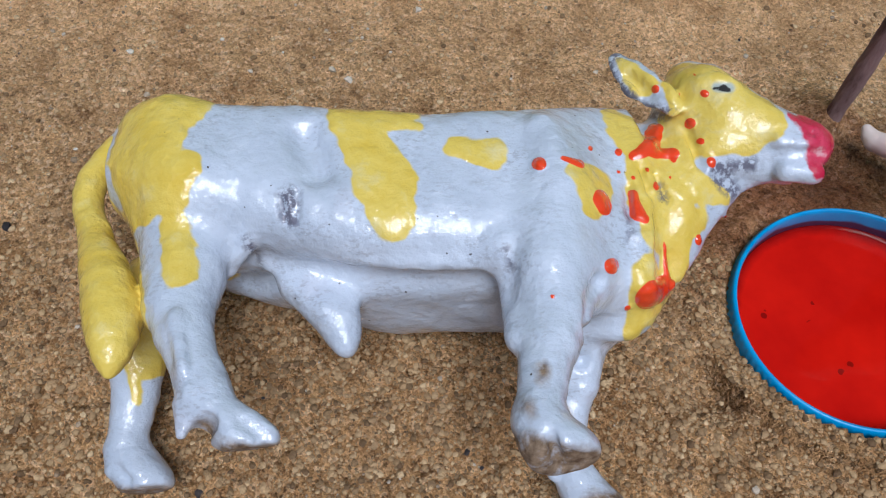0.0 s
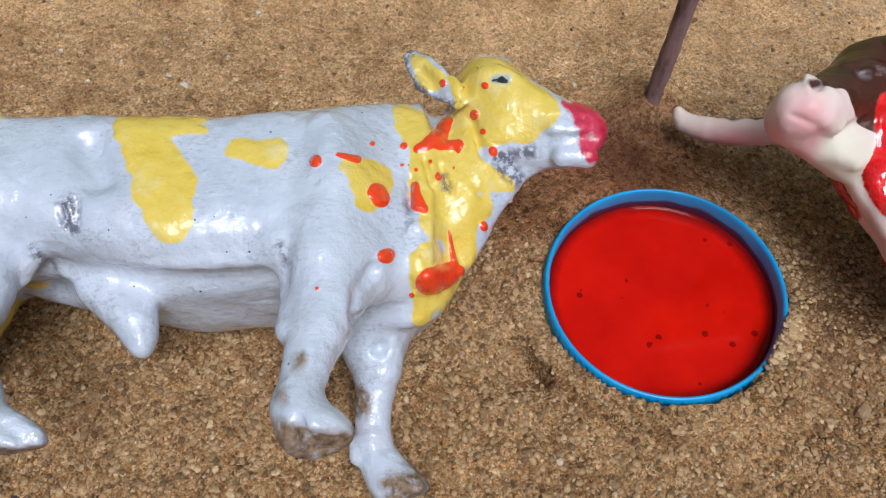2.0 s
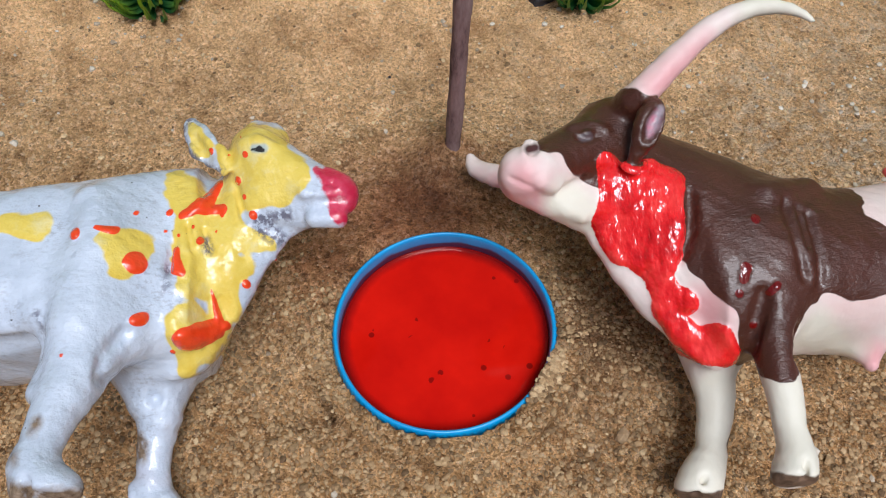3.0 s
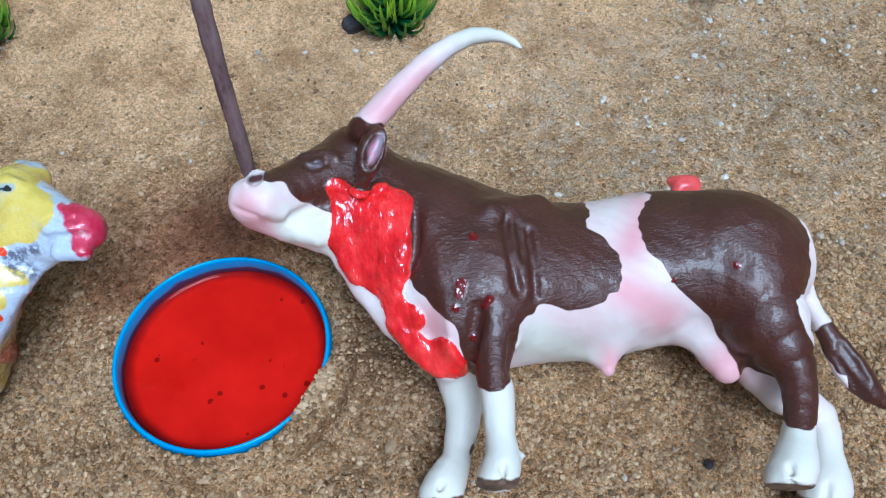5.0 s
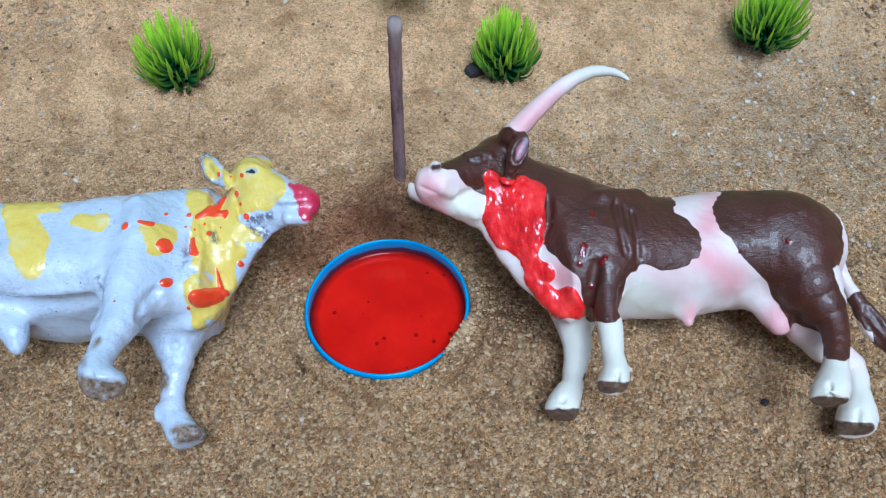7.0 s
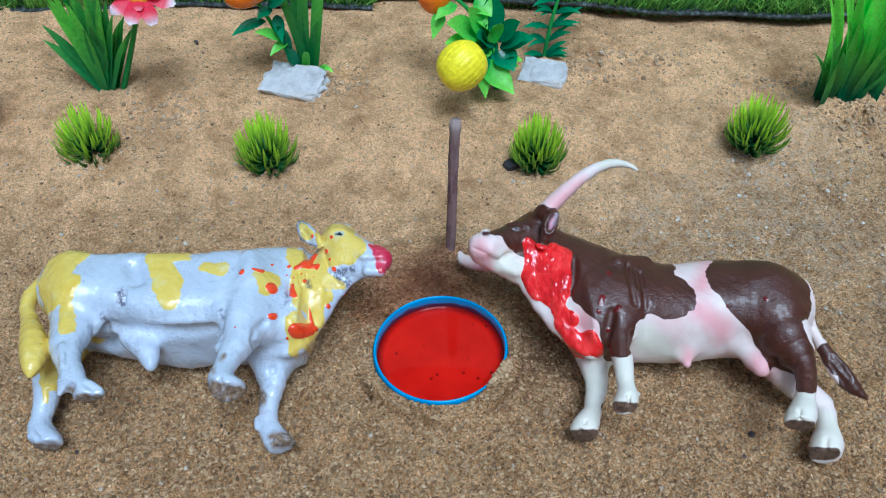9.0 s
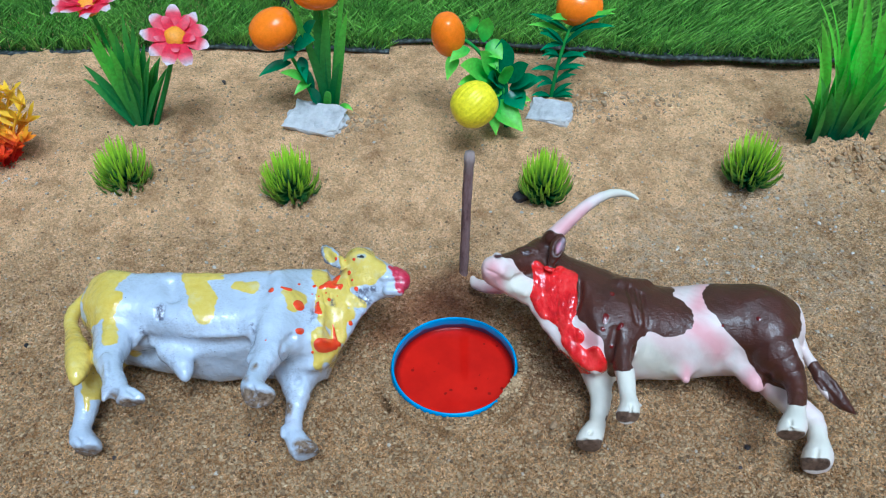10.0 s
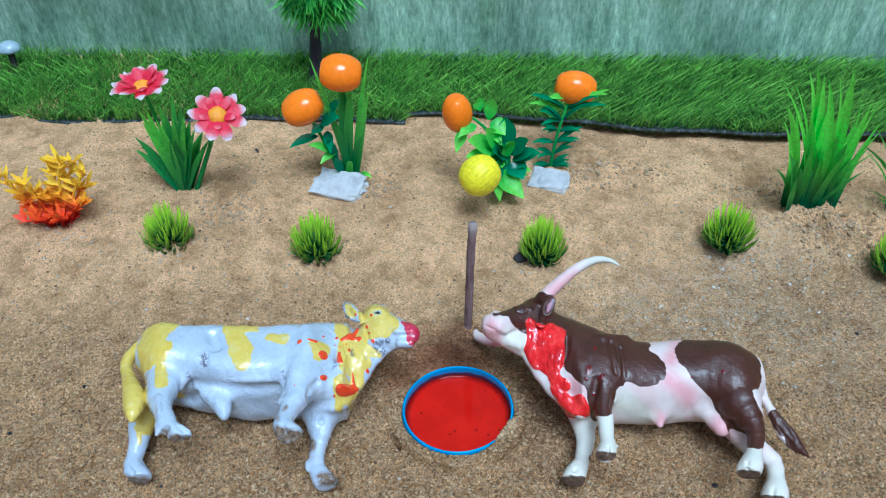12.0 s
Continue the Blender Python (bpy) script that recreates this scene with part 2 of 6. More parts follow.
def smin(a, b, k):
    h = np.clip(0.5 + 0.5 * (b - a) / k, 0, 1)
    return b + (a - b) * h - k * h * (1 - h)


def smax(a, b, k):
    return -smin(-a, -b, k)


def cone(P, a, b, flat=1.0):
    """Distance to a round cone from a to b (x, y, z, radius); flat squeezes it along z."""
    A, B = np.array(a[:3], np.float32), np.array(b[:3], np.float32)
    s = np.array((1, 1, 1 / flat), np.float32)
    axis = (B - A) * s
    q = [(P[i] - A[i]) * s[i] for i in range(3)]
    t = np.clip((q[0] * axis[0] + q[1] * axis[1] + q[2] * axis[2]) / max(float(axis @ axis), 1e-6), 0, 1)
    d = np.sqrt(sum((q[i] - t * axis[i]) ** 2 for i in range(3)))
    return (d - lerp(a[3], b[3], t)) * (flat if flat < 1 else 1.0)


def smooth_line(nodes):
    """Twice as many nodes, on a rounded line through the given ones."""
    q = [np.array(v, float) for v in nodes]
    q = [2 * q[0] - q[1], *q, 2 * q[-1] - q[-2]]
    out = []
    for a, b, c, d in zip(q, q[1:], q[2:], q[3:]):
        out += [b, (9 * (b + c) - a - d) / 16]
    return out + [q[-2]]


def limb(P, *nodes, k=2.0, flat=1.0):
    if len(nodes) > 2:
        nodes = smooth_line(nodes)
    d = cone(P, nodes[0], nodes[1], flat)
    for a, b in zip(nodes[1:], nodes[2:]):
        d = smin(d, cone(P, a, b, flat), 0.25)
    return d


def slab(P, point, normal):
    """Distance past the plane through point."""
    return sum((P[i] - point[i]) * normal[i] for i in range(3))


def barrel(P, *stations, power=2.3):
    """A trunk along x: stations of x, y, z, half height along y, half width along z."""
    s = np.array(stations, np.float32)
    s = s[np.argsort(s[:, 0])]
    fine = np.linspace(s[0, 0], s[-1, 0], 120)
    cols = []
    for c in range(1, 5):
        v = np.interp(fine, s[:, 0], s[:, c])
        v = np.convolve(np.pad(v, 8, "edge"), np.ones(17) / 17, "valid")
        cols.append(np.interp(P[0], fine, v).astype(np.float32))
    y, z, a, b = cols
    r = (np.abs((P[1] - y) / a) ** power + np.abs((P[2] - z) / b) ** power) ** (1 / power)
    d = (r - 1) * np.minimum(a, b)
    over = np.maximum(np.maximum(s[0, 0] - P[0], P[0] - s[-1, 0]), 0)
    return np.where(over > 0, np.sqrt(np.maximum(d, 0) ** 2 + over ** 2), d)


def surface(field, low, high, step):
    """Closed quad mesh of the zero level of field(P) inside the box (naive surface nets)."""
    n = [4 * int(np.ceil((high[i] - low[i]) / step / 4)) + 1 for i in range(3)]
    axes = [low[i] + step * np.arange(n[i], dtype=np.float32) for i in range(3)]
    rough = field([p.astype(np.float32) for p in np.meshgrid(*[a[::4] for a in axes], indexing="ij")])
    pick = np.ix_(*[(np.arange(m) + 2) // 4 for m in n])
    F = rough[pick]
    band = np.argwhere(np.abs(F) < 8 * step)
    F[tuple(band.T)] = field([axes[i][band[:, i]].astype(np.float32) for i in range(3)])
    inside = F < 0
    corner = [(i, j, k) for i in (0, 1) for j in (0, 1) for k in (0, 1)]
    cut = lambda G, c: G[c[0]:n[0] - 1 + c[0], c[1]:n[1] - 1 + c[1], c[2]:n[2] - 1 + c[2]]
    total = sum(cut(inside, c).astype(np.int8) for c in corner)
    cells = np.argwhere((total > 0) & (total < 8))
    index = -np.ones([m - 1 for m in n], np.int64)
    index[tuple(cells.T)] = np.arange(len(cells))
    value = {c: F[tuple((cells + c).T)] for c in corner}
    place, count = np.zeros((len(cells), 3)), np.zeros(len(cells))
    for c in corner:
        for axis in range(3):
            if c[axis]:
                continue
            e = tuple(1 if i == axis else c[i] for i in range(3))
            a, b = value[c], value[e]
            hit = (a < 0) != (b < 0)
            t = np.where(hit, a / np.where(hit, a - b, 1), 0)
            spot = np.repeat(np.array([c], float), len(cells), 0)
            spot[:, axis] += t
            place += spot * hit[:, None]
            count += hit
    verts = np.array(low) + step * (cells + place / count[:, None])
    quads = []
    for axis in range(3):
        u, v = (axis + 1) % 3, (axis + 2) % 3
        lo, hi = [slice(None)] * 3, [slice(None)] * 3
        lo[axis], hi[axis] = slice(0, -1), slice(1, None)
        cross = inside[tuple(lo)] != inside[tuple(hi)]
        at = np.argwhere(cross)
        at = at[(at[:, u] > 0) & (at[:, v] > 0) & (at[:, u] < n[u] - 1) & (at[:, v] < n[v] - 1)]
        step_u, step_v = np.eye(3, dtype=int)[u], np.eye(3, dtype=int)[v]
        ring = [index[tuple((at - o).T)] for o in (step_u + step_v, step_v, 0 * step_u, step_u)]
        q = np.stack(ring, 1)
        outward = inside[tuple(lo)][tuple(at.T)]
        q[~outward] = q[~outward][:, ::-1]
        quads.append(q)
    return verts, np.concatenate(quads)


def blots(u, v, *spots, k=1.0):
    """Signed distance (millimetres) to splashes made of round strokes: u, v, radius[, u2, v2, radius2]."""
    d = np.full(u.shape, 99.0)
    for s in spots:
        a, b = s[:3], s[3:] or s[:3]
        du, dv = b[0] - a[0], b[1] - a[1]
        t = np.clip(((u - a[0]) * du + (v - a[1]) * dv) / max(du * du + dv * dv, 1e-6), 0, 1)
        d = smin(d, np.hypot(u - a[0] - t * du, v - a[1] - t * dv) - lerp(a[2], b[2], t), k)
    return d


def solid_mesh(name, verts, quads, fields):
    mesh = bpy.data.meshes.new(name)
    mesh.from_pydata((verts * 0.001).tolist(), [], quads.tolist())
    mesh.polygons.foreach_set("use_smooth", [True] * len(mesh.polygons))
    for key, values in fields.items():
        layer = mesh.attributes.new(key, "FLOAT", "POINT")
        layer.data.foreach_set("value", np.ascontiguousarray(values, np.float32))
    mesh.update()
    return mesh

def spotted_form(P):
    d = barrel(P, (-56.4, 17.8, 25.7, 5.9, 9.6), (-52.4, 15.7, 24.8, 8.9, 16.5), (-44.4, 14.1, 23.9, 11.5, 18.3), (-33.7, 12.6, 23.9, 13.1, 19.1), (-23.1, 11.2, 23.9, 14.2, 19.6), (-12.6, 9.2, 23.1, 15.8, 19.6), (-2.1, 8.8, 23.1, 15.7, 19.6), (8.4, 9.8, 23.1, 15.9, 19.1), (18.8, 9.2, 23.1, 17.2, 19.1), (28.2, 8.2, 23.1, 20.2, 18.3), (34.7, 10.2, 23.1, 18.8, 14.8), power=4.2)
    d = smin(d, limb(P, (29.1, 9.1, 23.9, 17.7), (38.4, 15.0, 25.7, 11.8), (47.0, 23.6, 28.2, 8.6), flat=0.85, k=6), 7)
    d = smin(d, limb(P, (31.3, -8.9, 23.1, 4.1), (39.8, 1.7, 23.9, 4.7), (45.7, 9.7, 24.8, 4.2), (55.7, 17.3, 27.4, 2.7), flat=0.6, k=5), 4)
    d = smin(d, limb(P, (49.9, 31.1, 31.7, 7.8), (57.7, 25.6, 32.5, 6.1), (64.3, 21.4, 33.4, 4.9), (67.1, 20.1, 33.4, 4.7), k=4), 4)
    d = smin(d, limb(P, (49.5, 39.2, 30.0, 4.0), (52.9, 37.7, 30.8, 4.0)), 2.5)
    d = smin(d, limb(P, (52.6, 22.3, 30.0, 5.1), (63.8, 17.1, 30.8, 2.7)), 3)
    d = smin(d, limb(P, (51.7, 30.7, 37.3, 1.8), (52.5, 30.6, 37.3, 1.6)), 1)
    d = smin(d, limb(P, (42.2, 25.8, 37.7, 1.8), (37.2, 29.6, 39.4, 3.7), (33.8, 35.2, 39.4, 2.1), flat=0.35), 1.5)
    d = smin(d, limb(P, (-46.4, 14.0, 29.1, 10.0), (-41.7, 0.4, 31.7, 8.1), (-39.9, -13.6, 35.1, 5.5), (-36.0, -22.7, 37.7, 3.8), (-32.8, -29.0, 38.6, 3.9), k=5), 5)
    d = smin(d, limb(P, (-35.0, -31.0, 38.6, 1.8), (-34.9, -34.9, 38.6, 1.0)), 1.2)
    d = smin(d, smax(limb(P, (-30.5, -32.2, 38.6, 3.3), (-27.0, -34.7, 38.6, 3.5), (-23.9, -35.9, 38.6, 2.7), k=3), slab(P, (-25.1, -36.9, 38.5), (0.12, -0.97, -0.20)), 0.7), 2)
    d = smin(d, limb(P, (-52.0, -0.3, 14.5, 7.4), (-53.4, -11.8, 14.5, 5.3), (-52.9, -19.7, 12.8, 4.1), (-53.4, -27.0, 11.0, 3.2), k=4), 5)
    d = smin(d, smax(limb(P, (-53.0, -28.6, 11.0, 3.3), (-51.0, -32.0, 10.0, 4.2), (-48.8, -34.4, 9.3, 4.4), k=3), slab(P, (-48.8, -35.4, 9.3), (0.15, -0.98, -0.10)), 0.7), 2)
    d = smin(d, limb(P, (-54.9, -29.3, 11.0, 2.1), (-54.9, -32.4, 11.0, 1.3)), 1.2)
    d = smin(d, limb(P, (20.7, 0.7, 31.7, 9.1), (18.2, -15.7, 36.8, 5.9), (16.1, -25.5, 39.4, 3.9), (14.8, -31.8, 40.3, 3.4), k=5), 5)
    d = smin(d, smax(limb(P, (14.3, -33.9, 40.3, 3.6), (16.8, -37.1, 40.3, 4.6), (19.8, -37.9, 40.3, 3.2), k=3), slab(P, (16.7, -39.6, 40.0), (0.10, -0.96, 0.25)), 0.7), 2)
    d = smin(d, limb(P, (23.9, -8.2, 14.5, 7.8), (24.9, -16.7, 11.0, 4.6), (23.9, -22.5, 9.5, 3.5), (23.7, -28.5, 8.5, 3.2), k=4), 4)
    d = smin(d, limb(P, (20.6, -30.0, 9.5, 1.2), (20.4, -32.6, 9.2, 0.8)), 1.2)
    d = smin(d, limb(P, (26.5, -12.5, 15.5, 2.4), (26.8, -17.5, 13.5, 2.0), k=1), 2.5)
    d = smax(d, -limb(P, (27.0, -35.0, 11.6, 0.7), (29.6, -39.4, 10.6, 0.8), k=1), 1)
    d = smin(d, smax(limb(P, (23.8, -30.5, 7.8, 3.4), (26.8, -36.2, 6.9, 4.5), (29.6, -39.0, 6.7, 4.3), k=3), slab(P, (28.2, -40.0, 6.7), (0.30, -0.95, -0.10)), 0.7), 2)
    d = smin(d, limb(P, (-20.7, -3.9, 24.8, 3.9), (-17.3, -8.0, 24.8, 3.7), (-15.6, -12.6, 23.9, 2.5), (-14.9, -15.0, 23.9, 1.9), k=4), 4)
    d = smin(d, limb(P, (-59.9, 25.7, 26.5, 2.6), (-63.1, 16.7, 27.4, 2.5), (-62.2, 9.5, 28.2, 2.4), (-59.4, 4.0, 29.1, 2.4), k=3), 1.2)
    d = smin(d, limb(P, (-59.4, 4.0, 29.1, 2.4), (-56.8, -1.4, 30.8, 3.1), (-53.0, -8.8, 32.5, 4.2), (-50.6, -15.3, 33.4, 4.3), (-49.4, -20.5, 34.3, 2.9), (-49.1, -24.0, 34.3, 0.9), k=3), 0.8)
    d = smin(d, limb(P, (-29.0, -1.0, 29.4, 2.6), (-19.9, -3.5, 30.6, 2.6), (-6.4, -5.6, 33.6, 2.6), (5.6, -5.0, 34.8, 2.6), (10.5, -4.1, 37.7, 2.6), k=1), 2.5)
    d = smax(d, -limb(P, (-34.0, -2.5, 30.0, 2.6), (-20.0, -6.5, 31.0, 3.4), (-4.0, -8.8, 31.5, 3.9), (10.0, -8.4, 32.0, 3.2), k=1), 2.5)
    d = smin(d, limb(P, (-24.0, -4.5, 25.0, 2.6), (-19.0, -8.0, 25.0, 2.9), (-15.8, -12.0, 24.0, 2.2), k=1), 4)
    d = smin(d, limb(P, (-47.0, 22.0, 35.0, 4.5), (-40.0, 8.0, 38.0, 4.5), k=1), 7)
    d = smin(d, limb(P, (21.5, 12.0, 37.5, 3.6), (20.5, 4.0, 39.0, 4.0), (18.0, -8.0, 40.0, 3.0), k=1), 6)
    d = smin(d, limb(P, (66.0, 23.0, 35.0, 2.3), (69.0, 20.0, 34.5, 2.5), k=1), 1.0)
    d = smin(d, limb(P, (61.0, 18.9, 36.6, 1.3), (65.5, 18.2, 36.2, 1.6), k=1), 1.2)
    d = smin(d, limb(P, (62.5, 15.0, 33.2, 2.0), (67.2, 14.6, 33.2, 2.1), k=1), 1.0)
    d = smax(d, -limb(P, (-35.4, -0.1, 17.0, 2.8), (-30.7, -1.5, 20.1, 2.8), k=1), 3)
    d = smax(d, -limb(P, (11.3, -8.5, 34.4, 1.5), (13.9, -7.8, 15.9, 1.5), k=1), 2)
    d = smax(d, -limb(P, (-21.7, 14.4, 43.3, 1.6), (-19.2, 7.5, 43.1, 1.6), k=1), 4)
    d = smin(d, limb(P, (18.3, 17.6, 41.2, 1.8), (21.1, 5.2, 41.9, 1.8), k=1), 4)
    d = smax(d, -limb(P, (-32.7, -35.3, 38.1, 1.6), (-31.1, -34.5, 41.1, 1.6), k=1), 1)
    d = smin(d, limb(P, (-30.8, -0.5, 35.1, 1.2), (-34.2, -3.9, 30.5, 1.2), k=1), 2.5)
    d = smin(d, limb(P, (10.9, -4.5, 38.3, 1.8), (12.3, -10.6, 34.5, 1.8), (12.4, -20.2, 38.3, 1.8), k=1), 2.5)
    d = smax(d, -limb(P, (25.5, -10.8, 38.7, 1.2), (23.0, -18.6, 39.0, 1.2), (25.8, -15.2, 17.9, 1.2), k=1), 1.5)
    d = smax(d, -limb(P, (32.2, 6.6, 40.0, 0.8), (31.8, 1.0, 40.1, 0.8), k=1), 1.2)
    d = smax(d, -limb(P, (34.7, 10.3, 39.7, 0.7), (35.6, 5.7, 38.9, 0.7), k=1), 1.2)
    d = smax(d, -limb(P, (37.6, 10.7, 37.6, 0.6), (39.5, 7.4, 35.7, 0.6), k=1), 1.2)
    d = smin(d, limb(P, (32.2, -2.6, 39.0, 0.9), (32.8, -8.7, 34.9, 0.9), k=1), 1.5)
    d = smax(d, -limb(P, (57.5, 17.6, 35.2, 0.6), (62.5, 16.7, 36.6, 0.8), (68.5, 16.5, 36.2, 0.9), k=1), 0.6)
    d = smax(d, -limb(P, (66.7, 20.1, 38.1, 0.7), (66.7, 20.1, 38.1, 0.7), k=1), 0.8)
    d = smax(d, -limb(P, (38.2, 26.8, 40.3, 1.3), (35.1, 31.2, 40.6, 1.3), k=1), 1.2)
    d = smax(d, -limb(P, (49.1, 29.8, 39.3, 0.6), (53.3, 30.0, 39.1, 0.6), k=1), 1)
    d = smin(d, limb(P, (47.8, 30.3, 38.8, 0.8), (51.5, 31.3, 39.1, 0.8), (54.4, 29.8, 38.6, 0.8), k=1), 1.2)
    d = smax(d, -limb(P, (45.4, 22.5, 35.4, 1.0), (47.2, 15.9, 34.0, 1.0), k=1), 1.5)
    d = smax(d, -limb(P, (-26.3, -34.2, 42.0, 0.7), (-22.8, -36.2, 41.0, 0.7), k=1), 1.2)
    d = smax(d, -limb(P, (15.5, -36.9, 44.8, 0.8), (17.1, -39.6, 39.8, 0.8), k=1), 1.2)
    d = smax(d, -limb(P, (-35.7, -21.9, 41.7, 0.6), (-32.9, -30.1, 42.8, 0.6), k=1), 1.2)
    d = smin(d, limb(P, (-38.3, -17.9, 40.8, 0.8), (-35.3, -26.4, 41.9, 0.8), k=1), 1.5)
    d = smax(d, -limb(P, (-53.2, -33.0, 13.7, 0.8), (-51.2, -34.7, 13.1, 0.8), k=1), 1.2)
    d = smax(d, -limb(P, (-24.7, 2.3, 42.5, 0.5), (-23.9, -1.0, 40.1, 0.5), k=1), 0.8)
    d = smax(d, -limb(P, (-22.0, 3.1, 43.0, 0.5), (-21.9, -0.6, 41.2, 0.5), k=1), 0.8)
    return d


def brown_form(P):
    d = barrel(P, (-27.6, 7.9, 22.6, 22.3, 16.6), (-17.2, 6.4, 22.6, 19.7, 18.9), (-6.7, 4.7, 21.7, 16.8, 18.4), (6.7, 3.2, 20.8, 16.8, 17.0), (20.9, 4.9, 20.8, 16.5, 17.5), (34.4, 3.4, 20.8, 15.3, 18.4), (44.9, 1.6, 20.8, 13.2, 17.5), (52.3, 0.8, 20.8, 7.8, 12.9), power=2.5)
    d = smin(d, limb(P, (-24.9, 8.6, 25.4, 18.6), (-33.5, 18.5, 29.0, 15.2), (-41.7, 26.2, 33.5, 10.9), flat=0.85, k=6), 7)
    d = smin(d, limb(P, (-28.8, -13.4, 24.5, 3.1), (-36.4, -1.6, 26.3, 5.2), (-44.6, 11.0, 30.8, 5.0), flat=0.6, k=5), 4)
    d = smin(d, limb(P, (-42.9, 30.0, 38.9, 7.7), (-53.3, 23.9, 41.6, 6.0), (-61.4, 18.7, 45.8, 4.7), (-64.1, 18.6, 45.8, 4.5), k=4), 4)
    d = smin(d, limb(P, (-51.6, 17.8, 35.3, 6.0), (-57.7, 17.6, 38.9, 4.7), (-63.3, 19.2, 41.6, 4.6)), 3)
    d = smin(d, limb(P, (-50.4, 25.2, 46.4, 1.3), (-49.9, 25.1, 46.4, 1.3)), 1)
    d = smin(d, limb(P, (-41.7, 19.9, 44.5, 1.4), (-39.9, 22.4, 48.4, 2.5), (-38.2, 25.7, 51.0, 2.7), (-37.1, 28.0, 51.6, 1.4), flat=0.45, k=1), 1)
    d = smin(d, limb(P, (-43.9, 33.0, 38.9, 5.4), (-39.4, 32.3, 45.1, 3.5)), 2.5)
    d = smin(d, limb(P, (-40.3, 32.2, 47.1, 3.4), (-38.6, 32.1, 49.7, 3.1), (-31.1, 37.7, 53.3, 2.7), (-22.8, 43.1, 56.3, 2.2), (-15.2, 44.2, 59.3, 1.8), (-9.6, 41.2, 61.3, 1.2), (-6.4, 37.5, 61.5, 0.5), k=3), 1.2)
    d = smin(d, limb(P, (-43.0, 31.0, 27.0, 3.2), (-52.0, 34.5, 20.0, 3.1), (-58.0, 38.5, 14.5, 3.0), (-63.5, 42.5, 11.0, 2.8), (-67.4, 46.3, 9.0, 2.3), (-68.6, 49.4, 9.4, 1.2), k=2), 1.2)
    d = smin(d, limb(P, (-41.0, 31.0, 27.0, 2.0), (-49.5, 31.5, 20.0, 3.0), flat=0.6), 1.5)
    d = smin(d, limb(P, (55.7, 7.6, 24.5, 1.6), (53.6, -2.7, 23.6, 1.7), (53.7, -10.1, 21.8, 1.7), (54.8, -15.0, 20.9, 1.8), k=3), 2)
    d = smin(d, limb(P, (54.8, -15.0, 20.9, 1.8), (58.1, -23.4, 18.2, 3.5), (62.0, -29.2, 15.9, 2.5), (65.5, -33.3, 14.6, 0.4), k=3), 2)
    d = smin(d, limb(P, (37.4, 1.9, 27.2, 13.4), (39.3, -13.3, 27.2, 9.1), (42.2, -24.2, 25.9, 4.3), (40.8, -31.3, 25.9, 3.4), (38.3, -37.2, 25.9, 3.1), k=5), 5)
    d = smin(d, smax(limb(P, (36.9, -40.1, 25.9, 3.5), (34.7, -44.0, 25.9, 4.5), (32.5, -46.6, 25.9, 4.4), k=3), slab(P, (32.0, -47.8, 26.0), (-0.25, -0.96, -0.10)), 0.7), 1.5)
    d = smin(d, limb(P, (38.8, -12.9, 15.5, 7.6), (45.2, -25.1, 11.9, 4.9), (52.3, -30.6, 9.2, 3.7), (51.0, -38.9, 8.3, 3.5), k=4), 5)
    d = smin(d, smax(limb(P, (50.2, -42.1, 8.3, 4.0), (48.7, -45.3, 7.8, 5.2), (46.7, -48.4, 7.4, 5.2), k=3), slab(P, (45.9, -49.7, 8.0), (-0.20, -0.98, 0.00)), 0.7), 1.5)
    d = smin(d, limb(P, (-16.2, 0.5, 31.7, 8.6), (-19.4, -14.5, 31.7, 4.4), (-20.3, -24.3, 30.8, 3.3), (-20.8, -31.8, 29.9, 2.9), k=4), 4)
    d = smin(d, smax(limb(P, (-21.0, -34.7, 29.9, 3.1), (-21.9, -37.5, 29.9, 3.6), (-23.0, -39.6, 29.9, 3.9), k=3), slab(P, (-23.4, -41.0, 30.0), (-0.12, -0.99, 0.10)), 0.7), 1.5)
    d = smin(d, limb(P, (-18.7, -36.0, 29.9, 0.8), (-17.5, -35.9, 29.9, 0.6)), 0.8)
    d = smin(d, limb(P, (-26.0, -8.3, 15.5, 5.7), (-25.3, -18.1, 11.9, 4.1), (-27.5, -25.9, 10.1, 3.3), k=4), 4)
    d = smin(d, smax(limb(P, (-28.9, -29.7, 10.1, 3.2), (-31.2, -33.1, 9.6, 4.2), (-33.1, -36.1, 9.2, 4.6), k=3), slab(P, (-33.8, -37.7, 9.0), (-0.30, -0.95, 0.00)), 0.7), 1.5)
    d = smin(d, limb(P, (6.3, -10.2, 19.1, 5.5), (6.2, -16.7, 17.8, 1.5), k=4), 4)
    d = smin(d, limb(P, (28.1, -11.0, 19.1, 4.6), (30.2, -16.7, 18.2, 3.0), k=4), 5)
    d = smin(d, limb(P, (30.7, -17.5, 18.2, 2.5), (31.7, -20.5, 17.8, 2.8), k=2), 3)
    d = smax(d, -limb(P, (-32.5, -34.9, 13.9, 0.6), (-34.7, -37.5, 11.1, 0.6), k=1), 1)
    d = smax(d, -limb(P, (-21.7, -38.2, 33.5, 0.6), (-22.6, -40.9, 31.9, 0.6), k=1), 1)
    d = smax(d, -limb(P, (31.9, -45.1, 30.1, 0.6), (31.5, -48.0, 28.7, 0.6), k=1), 1)
    d = smax(d, -limb(P, (46.5, -46.2, 12.7, 0.6), (44.9, -49.4, 11.8, 0.6), k=1), 1)
    d = smax(d, -limb(P, (-13.1, 10.8, 41.4, 0.7), (-13.8, 1.0, 41.8, 0.7), (-13.1, -5.9, 39.2, 0.7), k=1), 1.2)
